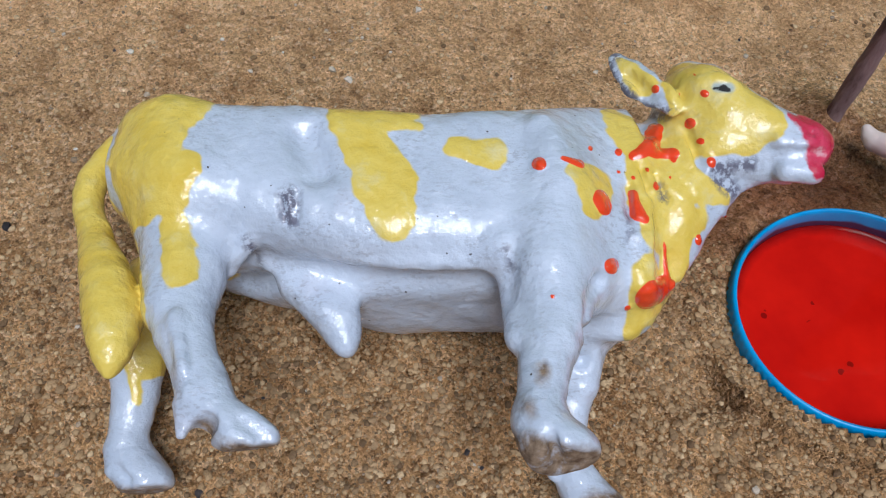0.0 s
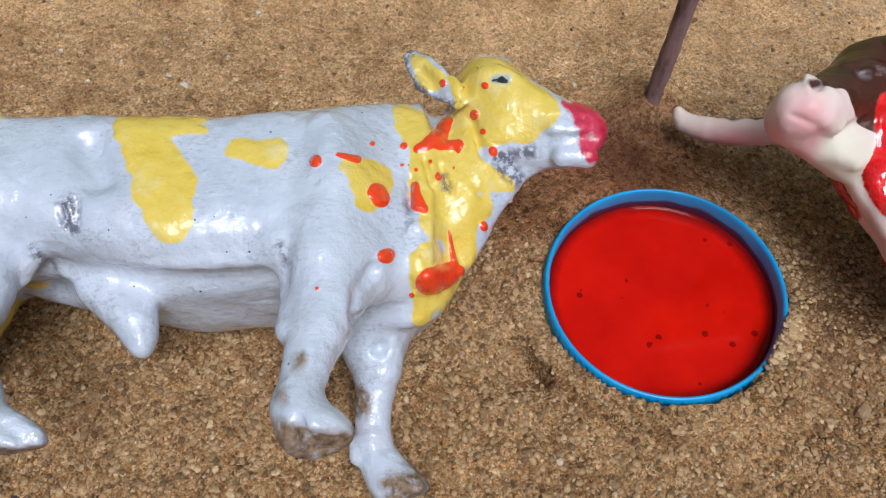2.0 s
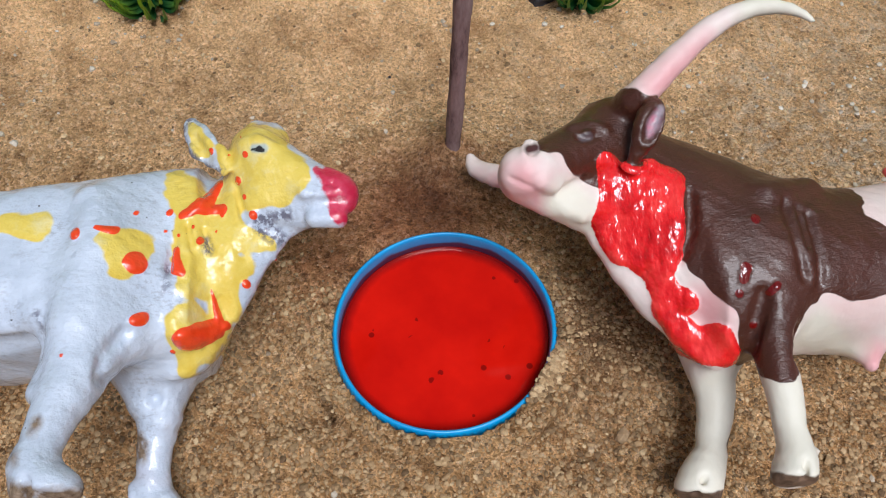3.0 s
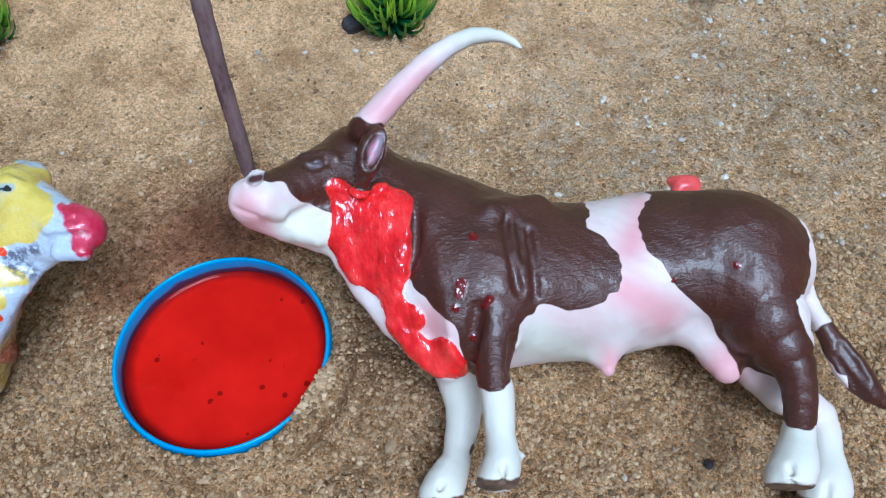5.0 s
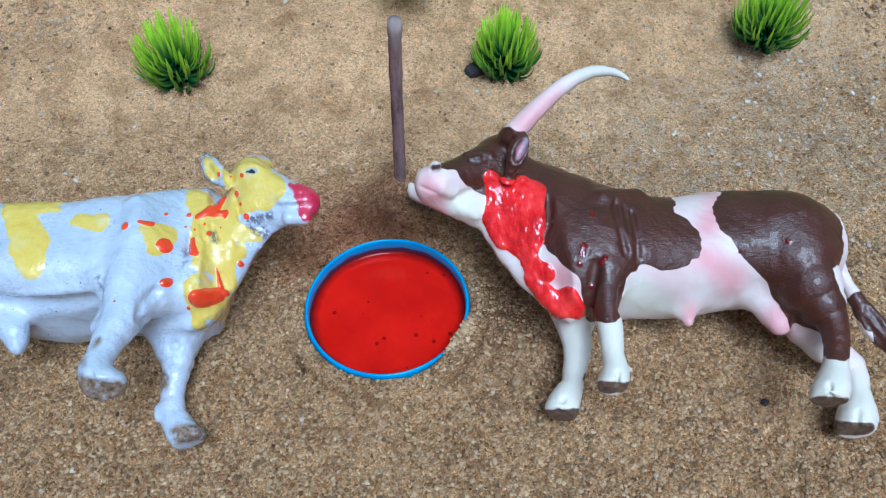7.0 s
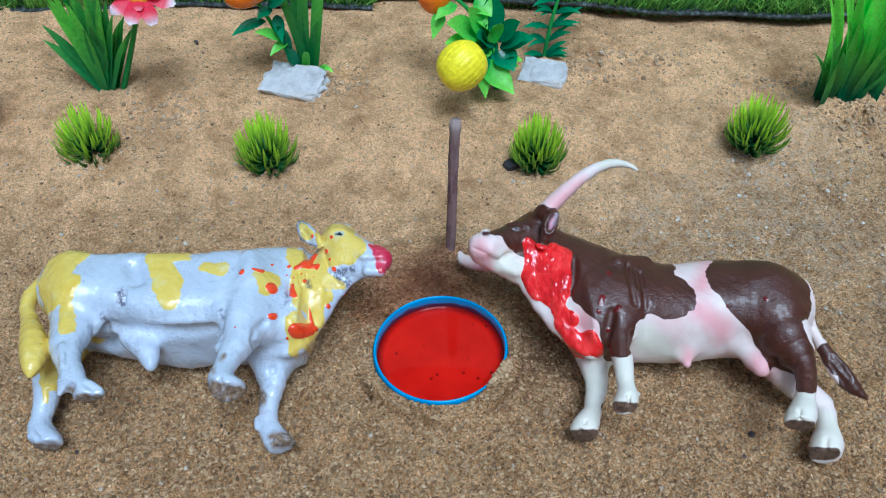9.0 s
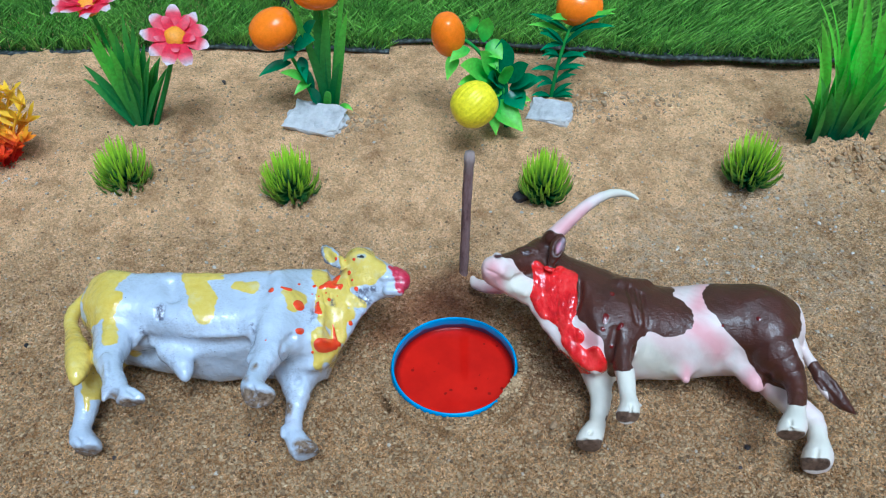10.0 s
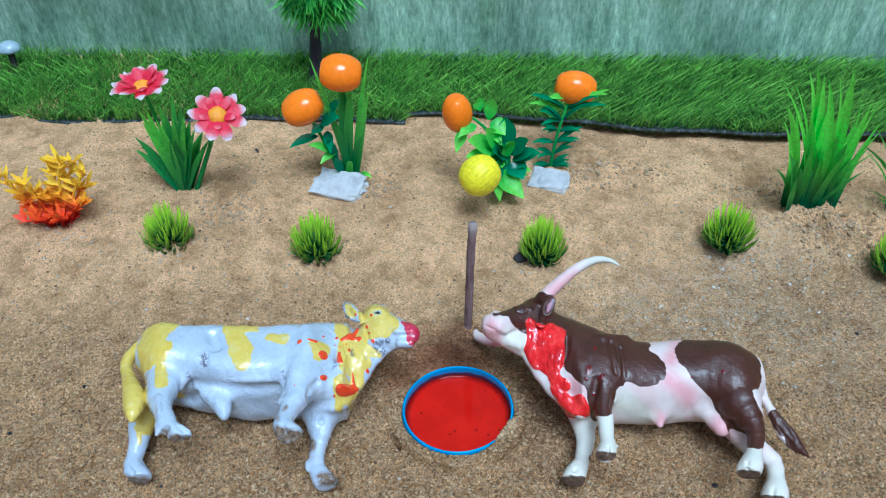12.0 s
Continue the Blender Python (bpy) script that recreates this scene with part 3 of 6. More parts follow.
    d = smax(d, -limb(P, (-8.8, 7.0, 40.5, 0.7), (-9.3, -1.4, 40.1, 0.7), (-9.8, -6.8, 37.6, 0.7), k=1), 1.2)
    d = smax(d, -limb(P, (-10.7, 8.4, 41.0, 0.5), (-11.2, -0.2, 40.9, 0.5), k=1), 1)
    d = smax(d, -limb(P, (-31.4, 12.4, 41.6, 1.0), (-32.8, 5.2, 39.3, 1.0), (-35.3, 1.7, 36.4, 1.0), k=1), 1.5)
    d = smax(d, -limb(P, (-38.8, 8.3, 38.2, 0.8), (-40.4, 1.7, 32.8, 0.8), k=1), 1.5)
    d = smax(d, -limb(P, (-36.7, 5.2, 37.9, 0.7), (-37.3, -0.6, 33.6, 0.7), k=1), 1.2)
    d = smax(d, -limb(P, (-62.8, 19.6, 50.5, 1.1), (-61.7, 20.6, 50.2, 1.1), k=1), 0.6)
    d = smin(d, limb(P, (-64.2, 19.1, 50.3, 0.5), (-62.9, 22.8, 49.2, 0.5), (-61.3, 23.5, 48.0, 0.5), k=1), 0.6)
    d = smin(d, limb(P, (-37.5, 18.2, 41.5, 0.5), (-39.2, 15.1, 40.4, 0.5), (-41.5, 12.7, 38.4, 0.5), k=1), 0.5)
    d = smin(d, limb(P, (-38.2, 10.6, 39.0, 0.5), (-38.5, 6.6, 37.3, 0.5), (-39.6, 3.8, 34.5, 0.5), k=1), 0.5)
    d = smin(d, limb(P, (-36.9, 4.2, 36.9, 0.5), (-37.1, 0.4, 34.2, 0.5), (-38.6, -2.7, 30.7, 0.5), k=1), 0.5)
    d = smin(d, limb(P, (-35.2, 2.8, 36.9, 0.4), (-35.8, 0.9, 35.5, 0.4), (-33.7, -4.1, 33.8, 0.4), k=1), 0.5)
    d = smin(d, limb(P, (-37.3, 22.8, 42.2, 0.5), (-38.5, 21.0, 42.1, 0.5), (-40.6, 19.1, 44.1, 0.5), k=1), 0.5)
    d = smax(d, -limb(P, (-67.0, 15.8, 47.7, 0.3), (-63.7, 13.9, 47.2, 0.3), (-60.9, 14.0, 46.2, 0.3), k=1), 0.8)
    d = smin(d, limb(P, (-55.4, 13.6, 39.2, 1.5), (-52.0, 13.0, 37.3, 1.5), k=1), 1.5)
    d = smin(d, limb(P, (-61.3, 14.7, 47.1, 1.3), (-58.2, 15.3, 44.6, 1.3), k=1), 1.5)
    d = smax(d, -limb(P, (-52.3, 24.3, 47.5, 0.7), (-50.5, 24.0, 47.3, 0.7), (-48.5, 24.8, 47.1, 0.7), k=1), 0.8)
    d = smin(d, limb(P, (-53.1, 27.4, 46.5, 0.8), (-49.3, 28.1, 46.5, 0.8), (-46.3, 26.6, 46.4, 0.8), k=1), 1.2)
    d = smax(d, -limb(P, (-39.7, 21.3, 50.1, 1.1), (-38.5, 22.8, 51.4, 1.7), (-37.1, 25.5, 52.1, 1.2), k=1), 0.7)
    d = smax(d, -limb(P, (-56.6, 14.7, 43.2, 1.0), (-51.1, 17.6, 42.3, 1.0), k=1), 1.5)
    d = smax(d, -limb(P, (-14.9, -14.6, 33.3, 1.6), (-16.3, -19.2, 32.5, 1.6), k=1), 2)
    d = smax(d, -limb(P, (56.3, -20.2, 22.2, 0.9), (59.4, -27.9, 19.9, 0.9), k=1), 1.5)
    d = smax(d, -limb(P, (54.8, -22.1, 20.8, 0.8), (58.5, -29.4, 17.6, 0.8), k=1), 1.5)
    d = smax(d, -limb(P, (-21.8, -8.3, 38.4, 1.2), (-24.0, -16.2, 31.2, 1.2), k=1), 2)
    d = smin(d, limb(P, (-15.9, 12.3, 40.8, 2.0), (-4.8, 15.3, 36.9, 2.0), k=1), 3)
    return d


def spotted_paint(x, y, z):
    u = 1 * x + 0 * y + 0.01 * z
    v = -0 * x + 0.86 * y + 0.52 * z
    w = 0.5 * np.sin(0.9 * x + 0.4 * z) * np.cos(0.8 * y - 0.5 * z) + 0.25 * np.sin(2.3 * y + 1.1 * x)
    yellow = blots(u, v, (-51.9, 34.7, 3.3, -49.0, 26.1, 3.2), (43.9, 20.1, 2.9, 46.8, 21.2, 2.4), (41.5, 13.2, 2.6, 36.7, 4.6, 2.1), (46.2, 27.2, 3.0, 52.6, 25.5, 1.6), (-52.6, 39.4, 3.4, -41.7, 41.2, 3.4), (-16.1, 39.4, 2.1, -3.5, 39.0, 1.2), (-45.5, 36.5, 5.3, -47.8, 24.2, 4.6), (-40.1, 28.8, 3.2, -42.5, 25.0, 4.1), k=1.5)
    yellow = smin(yellow, blots(u, v, (-41.1, 19.5, 2.3, -38.9, 12.8, 2.8), (-52.5, 31.2, 2.9, -50.9, 20.6, 2.1), (-45.3, 39.3, 5.8, -40.3, 39.2, 2.1), (-15.9, 37.6, 1.7, -2.5, 37.0, 1.0), (-11.9, 35.0, 4.0, -7.8, 27.0, 4.6), (-7.8, 27.0, 4.7, -6.2, 19.8, 2.9), (-4.5, 26.1, 2.0, -4.7, 21.4, 1.8), (3.7, 32.9, 1.9, 9.8, 31.9, 2.8), k=1.5), 1.5)
    yellow = smin(yellow, blots(u, v, (22.3, 29.0, 1.1, 27.0, 26.3, 2.6), (25.2, 27.2, 2.6, 25.7, 22.9, 2.0), (36.5, 27.6, 3.0, 37.9, 20.0, 4.0), (37.9, 20.0, 4.2, 41.8, 16.2, 2.9), (34.8, 12.5, 2.9, 33.8, 1.7, 1.5), (41.4, 14.2, 2.9, 38.3, 7.5, 2.1), (40.1, 25.0, 4.1, 44.3, 27.1, 3.4), (42.7, 20.1, 2.9, 42.8, 12.2, 2.0), k=1.5), 1.5)
    yellow = smin(yellow, blots(u, v, (47.0, 45.1, 5.8, 55.9, 39.4, 6.1), (55.6, 40.4, 5.0, 60.4, 39.6, 2.4), (47.8, 49.3, 3.3, 54.9, 47.6, 3.1), (49.6, 37.1, 4.5, 55.0, 35.8, 2.6), (44.5, 39.4, 3.1, 43.7, 31.2, 3.4), (40.3, 33.3, 3.4, 40.1, 25.0, 4.5), (33.6, 36.3, 3.3, 36.1, 32.7, 3.3), (34.1, 29.5, 2.1, 33.7, 23.6, 1.8), k=1.5), 1.5)
    yellow = smin(yellow, blots(u, v, (37.2, 46.0, 2.7, 34.4, 50.2, 1.2), (31.6, 39.1, 2.2, 34.0, 38.1, 1.8), (-60.9, 32.6, 4.6, -62.9, 24.8, 5.2), (-62.9, 24.8, 5.2, -58.1, 18.7, 4.8), (-54.8, 14.9, 5.7, -49.4, 5.5, 6.0), (-49.9, 5.5, 6.0, -48.6, -2.0, 5.1), (-52.1, -3.9, 1.4, -51.0, -10.6, 0.5), (-52.4, -3.6, 1.0, -49.8, -4.0, 0.8), k=1.5), 1.5)
    red = blots(u, v, (17.3, 30.0, 1.1), (21.1, 30.8, 0.5, 23.9, 29.9, 0.7), (40.5, 38.2, 1.3, 38.0, 33.9, 1.7), (38.0, 33.9, 1.8, 33.7, 31.7, 0.7), (37.7, 33.0, 1.2, 42.4, 32.9, 0.9), (42.6, 33.1, 0.9, 42.2, 31.8, 0.6), (26.8, 24.2, 1.4, 27.4, 22.7, 1.3), (32.9, 25.1, 0.7, 33.3, 21.9, 1.2), k=0.5)
    red = smin(red, blots(u, v, (33.3, 21.9, 1.3, 34.4, 21.0, 0.8), (28.1, 13.4, 1.3), (35.5, 8.6, 2.6, 38.9, 9.4, 2.3), (41.4, 9.8, 1.0), (39.1, 17.1, 0.3, 40.1, 10.8, 0.9), (31.3, 32.5, 0.7), (37.5, 26.7, 0.7), (46.4, 38.9, 0.9), k=0.5), 0.5)
    red = smin(red, blots(u, v, (47.9, 35.5, 0.6), (49.0, 44.3, 0.7), (39.8, 44.9, 0.7), (46.9, 17.7, 1.0), (49.8, 31.7, 0.9), (56.4, 24.4, 0.5), (53.9, 21.9, 0.6), (26.3, 32.9, 0.5), k=0.5), 0.5)
    red = smin(red, blots(u, v, (47.7, 48.2, 0.4), (32.0, 6.3, 0.5), (17.9, 9.0, 0.3), (33.3, 28.0, 0.4), (36.1, 29.6, 0.4), (30.9, 28.9, 0.3), (40.9, 28.5, 0.3), (44.5, 44.3, 0.4), k=0.5), 0.5)
    nose = blots(u, v, (66.2, 39.0, 1.8, 67.8, 34.7, 2.2), (67.6, 32.3, 1.8, 67.9, 29.5, 0.9), (64.1, 40.0, 0.9), (68.5, 38.0, 2.6, 70.2, 35.4, 3.4), (69.7, 33.3, 2.6, 70.1, 30.6, 2.0), k=0.8)
    lid = blots(u, v, (51.2, 45.5, 0.9, 53.4, 45.4, 1.0), k=0.3)
    eye = blots(u, v, (50.6, 45.3, 0.35, 53.2, 45.0, 0.45), (52.4, 45.4, 0.7), k=0.3)
    # ear scuffs and a chip, with crevice shade painted as dark strokes
    mark = blots(u, v, (32.4, 51.2, 0.9, 32.7, 46.0, 1.3), (32.9, 46.0, 1.3, 36.2, 42.0, 1.3), (33.1, 51.8, 0.8, 36.8, 51.8, 0.6), (36.2, 42.0, 0.9, 42.1, 40.9, 1.0), (52.0, 29.4, 2.3, 55.1, 26.6, 1.7), (51.3, 30.6, 1.2, 57.2, 31.6, 1.0), (38.6, 26.9, 0.8, 39.2, 24.9, 0.8), (31.7, 22.2, 0.5, 31.2, 18.0, 0.4), k=1)
    mark = smin(mark, blots(u, v, (-30.0, 17.8, 0.6, -29.7, 13.0, 0.6), (11.5, 16.1, 0.8, 12.4, 13.4, 0.7), (-23.1, 24.5, 1.6, -22.8, 20.9, 1.6), k=1), 1)
    soil = blots(u, v, (-27.8, -12.8, 2.3, -22.6, -13.2, 2.2), (13.1, -11.6, 3.0, 21.3, -13.3, 2.9), (-31.7, -8.9, 1.1, -30.7, -9.9, 1.3), (-52.2, -27.1, 2.9, -46.0, -28.2, 3.0), (15.7, -0.8, 0.8, 15.8, -1.7, 0.6), (27.7, -27.6, 2.8, 32.9, -28.2, 2.9), (13.2, -5.3, 0.9), k=1)
    return {"yellow": yellow + 0.6 * w, "red": red + 0.25 * w, "nose": nose + 0.25 * w, "eye": eye + 0.1 * w, "lid": lid, "mark": mark + 0.6 * w, "soil": soil + 0.6 * w}


def brown_paint(x, y, z):
    u = 0.99 * x + -0.14 * y + 0 * z
    v = 0.12 * x + 0.84 * y + 0.53 * z
    w = 0.5 * np.sin(0.9 * x + 0.4 * z) * np.cos(0.8 * y - 0.5 * z) + 0.25 * np.sin(2.3 * y + 1.1 * x)
    brown = blots(u, v, (44.6, 19.2, 4.4, 44.3, 25.3, 4.4), (43.1, 29.1, 4.9, 45.1, 16.7, 3.1), (36.9, 8.4, 6.0, 43.4, -1.1, 5.4), (43.9, -1.1, 4.0, 43.0, -6.8, 4.4), (-35.6, 40.5, 4.4, -15.0, 32.8, 4.2), (-15.0, 32.8, 4.2, -0.6, 31.2, 3.8), (24.0, 36.3, 5.3, 41.1, 33.4, 5.1), (41.1, 33.4, 5.1, 46.9, 25.4, 3.0), k=1.5)
    brown = smin(brown, blots(u, v, (-31.0, 32.5, 5.9, -17.7, 27.4, 7.5), (-28.6, 22.5, 5.0, -15.7, 16.6, 8.4), (-9.3, 22.6, 9.7, -0.4, 18.8, 7.9), (-2.6, 27.7, 3.2, -10.1, 30.1, 3.7), (2.7, 17.6, 5.8, 2.0, 16.6, 4.3), (-17.5, 10.8, 4.9, -17.7, 0.3, 4.1), (-21.5, 10.7, 3.1, -18.8, -0.6, 3.0), (-47.2, 41.8, 7.2, -53.5, 37.0, 4.4), k=1.5), 1.5)
    brown = smin(brown, blots(u, v, (-55.5, 39.4, 2.7, -61.4, 37.4, 1.1), (-51.2, 34.7, 3.7, -47.1, 34.9, 4.9), (-40.1, 43.0, 4.3, -41.1, 37.6, 4.5), (-37.3, 36.4, 4.5, -27.4, 32.5, 4.7), (-29.8, 17.7, 3.6, -25.1, 11.9, 3.0), (22.1, 26.5, 7.2, 35.5, 24.0, 8.0), (33.9, 28.9, 4.2, 26.2, 29.7, 4.0), (36.1, 17.9, 8.6, 31.7, 17.9, 7.2), k=1.5), 1.5)
    brown = smin(brown, blots(u, v, (37.9, 8.4, 5.9, 42.6, -3.5, 5.0), (43.4, -3.4, 4.3, 42.8, -7.2, 4.0), (26.1, 20.3, 6.8, 33.1, 10.7, 4.1), (43.8, 22.8, 3.6, 43.6, 17.9, 2.9), (57.7, 2.8, 3.0, 61.0, -3.4, 4.8), (61.0, -3.4, 4.8, 68.8, -11.6, 3.0), k=1.5), 1.5)
    hoof = blots(u, v, (-31.2, -31.5, 2.3, -24.2, -30.6, 2.2), (-19.9, -20.9, 1.6, -13.9, -21.0, 1.6), (35.9, -23.0, 1.6, 41.7, -22.8, 1.6), (48.1, -31.5, 2.1, 54.7, -31.3, 2.2), k=0.6)
    hollow = blots(u, v, (-41.8, 40.3, 0.6, -41.0, 42.6, 1.1), (-41.0, 42.6, 1.1, -39.7, 45.2, 0.7), k=0.5)
    red = blots(u, v, (-49.3, 34.9, 2.0, -44.7, 31.3, 2.7), (-43.2, 32.5, 1.7, -37.2, 31.2, 3.2), (-40.9, 28.7, 3.7, -37.7, 21.3, 4.1), (-46.6, 25.1, 4.2, -44.6, 22.6, 5.0), (-49.3, 35.3, 1.6, -47.2, 28.8, 3.0), (-47.2, 28.8, 3.0, -45.9, 22.6, 4.0), (-44.7, 30.0, 2.0, -43.1, 22.6, 3.7), (-36.0, 31.9, 2.2, -36.3, 17.7, 2.4), k=0.8)
    red = smin(red, blots(u, v, (-39.8, 35.1, 1.2, -35.4, 32.2, 1.7), (-40.9, 31.2, 1.0, -41.0, 35.0, 1.0), (-45.9, 20.7, 3.7, -39.6, 15.8, 3.7), (-38.1, 25.0, 3.2, -38.1, 15.2, 2.9), (-50.0, 22.9, 1.2, -45.3, 16.4, 2.0), (-38.6, 14.0, 2.4, -36.1, 8.9, 2.9), (-36.1, 8.9, 2.9, -33.4, 8.0, 2.7), (-35.9, 5.5, 2.4, -28.5, -1.7, 2.7), k=0.8), 0.8)
    red = smin(red, blots(u, v, (-28.5, -0.5, 3.2, -23.7, -2.6, 1.7), (-27.3, 2.0, 2.7, -24.3, -1.6, 2.2),  (-37.7, 6.7, 1.7, -31.0, -1.2, 2.2), k=0.8), 0.8)
    spot = blots(u, v, (-21.1, 24.9, 1.0), (-23.7, 15.4, 1.1, -24.1, 13.3, 0.8), (-24.8, 10.7, 0.7), (-17.9, 12.8, 0.6, -19.2, 11.1, 0.7), (-21.2, 4.7, 0.7), (32.8, 19.1, 0.8), (20.0, 16.0, 0.6), k=0.5)
    pink = blots(u, v, (-39.6, 50.0, 3.2, -31.1, 58.9, 2.0), (10.0, 14.2, 3.6, 19.7, 8.0, 3.7), (8.1, -2.4, 3.3, 8.2, -4.3, 2.5), (33.6, -3.4, 5.0), (-66.0, 30.4, 3.5, -61.5, 24.9, 2.4), (-29.8, 8.1, 3.6, -27.3, 3.3, 2.4), (15.9, 31.8, 2.5, 11.8, 22.7, 3.1), k=2)
    cream = blots(u, v, (-23.4, -10.1, 5.0, -27.3, -26.1, 6.1), (-17.3, -6.0, 4.5, -16.6, -18.2, 4.9), (40.5, -13.8, 4.5, 38.1, -19.8, 5.0), (53.8, -21.9, 5.6, 51.9, -28.3, 5.5), (-20.1, 66.6, 4.9, -10.6, 62.4, 3.6), (-56.5, 26.1, 4.9, -51.9, 23.8, 3.7), (-7.7, 3.0, 4.9, 3.5, -1.4, 2.6), k=2)
    dark = blots(u, v, (-65.3, 36.1, 0.8, -63.9, 36.7, 0.9), (-54.4, 39.3, 0.45, -52.8, 39.7, 0.6), k=0.4)
    iris = blots(u, v, (-54.2, 39.3, 0.7, -53.0, 39.7, 0.8), k=0.4)
    brown = np.maximum(brown, np.where(x > -70, np.where((y < -6) & (x > 20) & (x < 57), 19.5, np.where(x > 57, 0, 14.5)) - z, -9))
    return {"brown": brown + 0.6 * w - 0.9, "hoof": hoof + 0.25 * w, "hollow": hollow + 0.25 * w, "red": red + 0.25 * w, "spot": spot + 0.25 * w, "pink": pink + 0.6 * w, "cream": cream + 0.6 * w, "dark": dark + 0.25 * w, "iris": iris}



# ---- helpers for things ----
def part(name, data, material, parent=None, label=""):
    """Links mesh data as ONE object, under a thing or under a part."""
    if isinstance(data, bmesh.types.BMesh):
        bm, data = data, bpy.data.meshes.new(name)
        bm.to_mesh(data)
        bm.free()
        data.polygons.foreach_set("use_smooth", [True] * len(data.polygons))
    ob = new(name, data)
    if material and not data.materials:
        data.materials.append(material)
    if parent:
        ob.parent = parent
    return tagged(ob, label)


def thing(name, x, y, z, label, category, group="", kind="", turn=0):
    ob = new(name)
    ob.empty_display_size = 0.01
    ob.matrix_basis = pose(x, y, z, 0, 0, turn)
    return tagged(ob, label, category, group, kind)


class Sheet:
    """Collects strips and tubes with an 'along' value from root (0) to tip (1)."""

    def __init__(self):
        self.v, self.f, self.a = [], [], []

    def strip(self, spine, widths, side, fold=0.25, first=0.0, last=1.0):
        """A folded leaf: three points across each place of the spine."""
        start, n = len(self.v), len(spine)
        for i, (p, w) in enumerate(zip(spine, widths)):
            p = Vector(p)
            ahead = (Vector(spine[min(i + 1, n - 1)]) - Vector(spine[max(i - 1, 0)])).normalized()
            s = (Vector(side) - ahead * ahead.dot(Vector(side))).normalized()
            up = s.cross(ahead)
            self.v += [p - s * w / 2, p - up * w * fold, p + s * w / 2]
            self.a += [lerp(first, last, i / (n - 1))] * 3
        for i in range(n - 1):
            k = start + 3 * i
            self.f += [(k, k + 1, k + 4, k + 3), (k + 1, k + 2, k + 5, k + 4)]

    def tube(self, spine, radii, sides=8, first=0.0, last=1.0):
        start, n = len(self.v), len(spine)
        for i, (p, r) in enumerate(zip(spine, radii)):
            p = Vector(p)
            ahead = (Vector(spine[min(i + 1, n - 1)]) - Vector(spine[max(i - 1, 0)])).normalized()
            s = ahead.orthogonal().normalized() if i == 0 else (s - ahead * ahead.dot(s)).normalized()
            o = ahead.cross(s)
            for k in range(sides):
                a = 2 * math.pi * k / sides
                self.v.append(p + (s * math.cos(a) + o * math.sin(a)) * r)
                self.a.append(lerp(first, last, i / (n - 1)))
        for i in range(n - 1):
            for k in range(sides):
                a, b = start + i * sides + k, start + i * sides + (k + 1) % sides
                self.f.append((a, b, b + sides, a + sides))
        self.f.append(tuple(start + k for k in reversed(range(sides))))
        self.f.append(tuple(start + (n - 1) * sides + k for k in range(sides)))

    def mesh(self, name):
        data = bpy.data.meshes.new(name)
        data.from_pydata([tuple(p) for p in self.v], [], self.f)
        data.polygons.foreach_set("use_smooth", [True] * len(data.polygons))
        data.attributes.new("along", "FLOAT", "POINT").data.foreach_set("value", np.array(self.a, np.float32))
        data.update()
        return data


def arc(root, out, rise, droop, n=6):
    """Points of a blade that leaves root upwards and leans along out."""
    pts = []
    for i in range(n):
        t = i / (n - 1)
        pts.append(Vector(root) + Vector(out) * (t ** 1.5) + Vector((0, 0, rise * t - droop * t * t)))
    return pts


def value_noise(x, y, size, seed):
    rng = np.random.RandomState(seed)
    table = rng.rand(256, 256)
    gx, gy = x / size, y / size
    ix, iy = np.floor(gx).astype(int), np.floor(gy).astype(int)
    fx, fy = gx - ix, gy - iy
    fx, fy = fx * fx * (3 - 2 * fx), fy * fy * (3 - 2 * fy)
    g = lambda i, j: table[i % 256, j % 256]
    return lerp(lerp(g(ix, iy), g(ix + 1, iy), fx), lerp(g(ix, iy + 1), g(ix + 1, iy + 1), fx), fy) - 0.5


def bowl(x, y, cx, cy, r):
    return np.exp(-((x - cx) ** 2 + (y - cy) ** 2) / (r * r))


CAP = (0.0856, 0.0714)
CAP_R = 0.0256


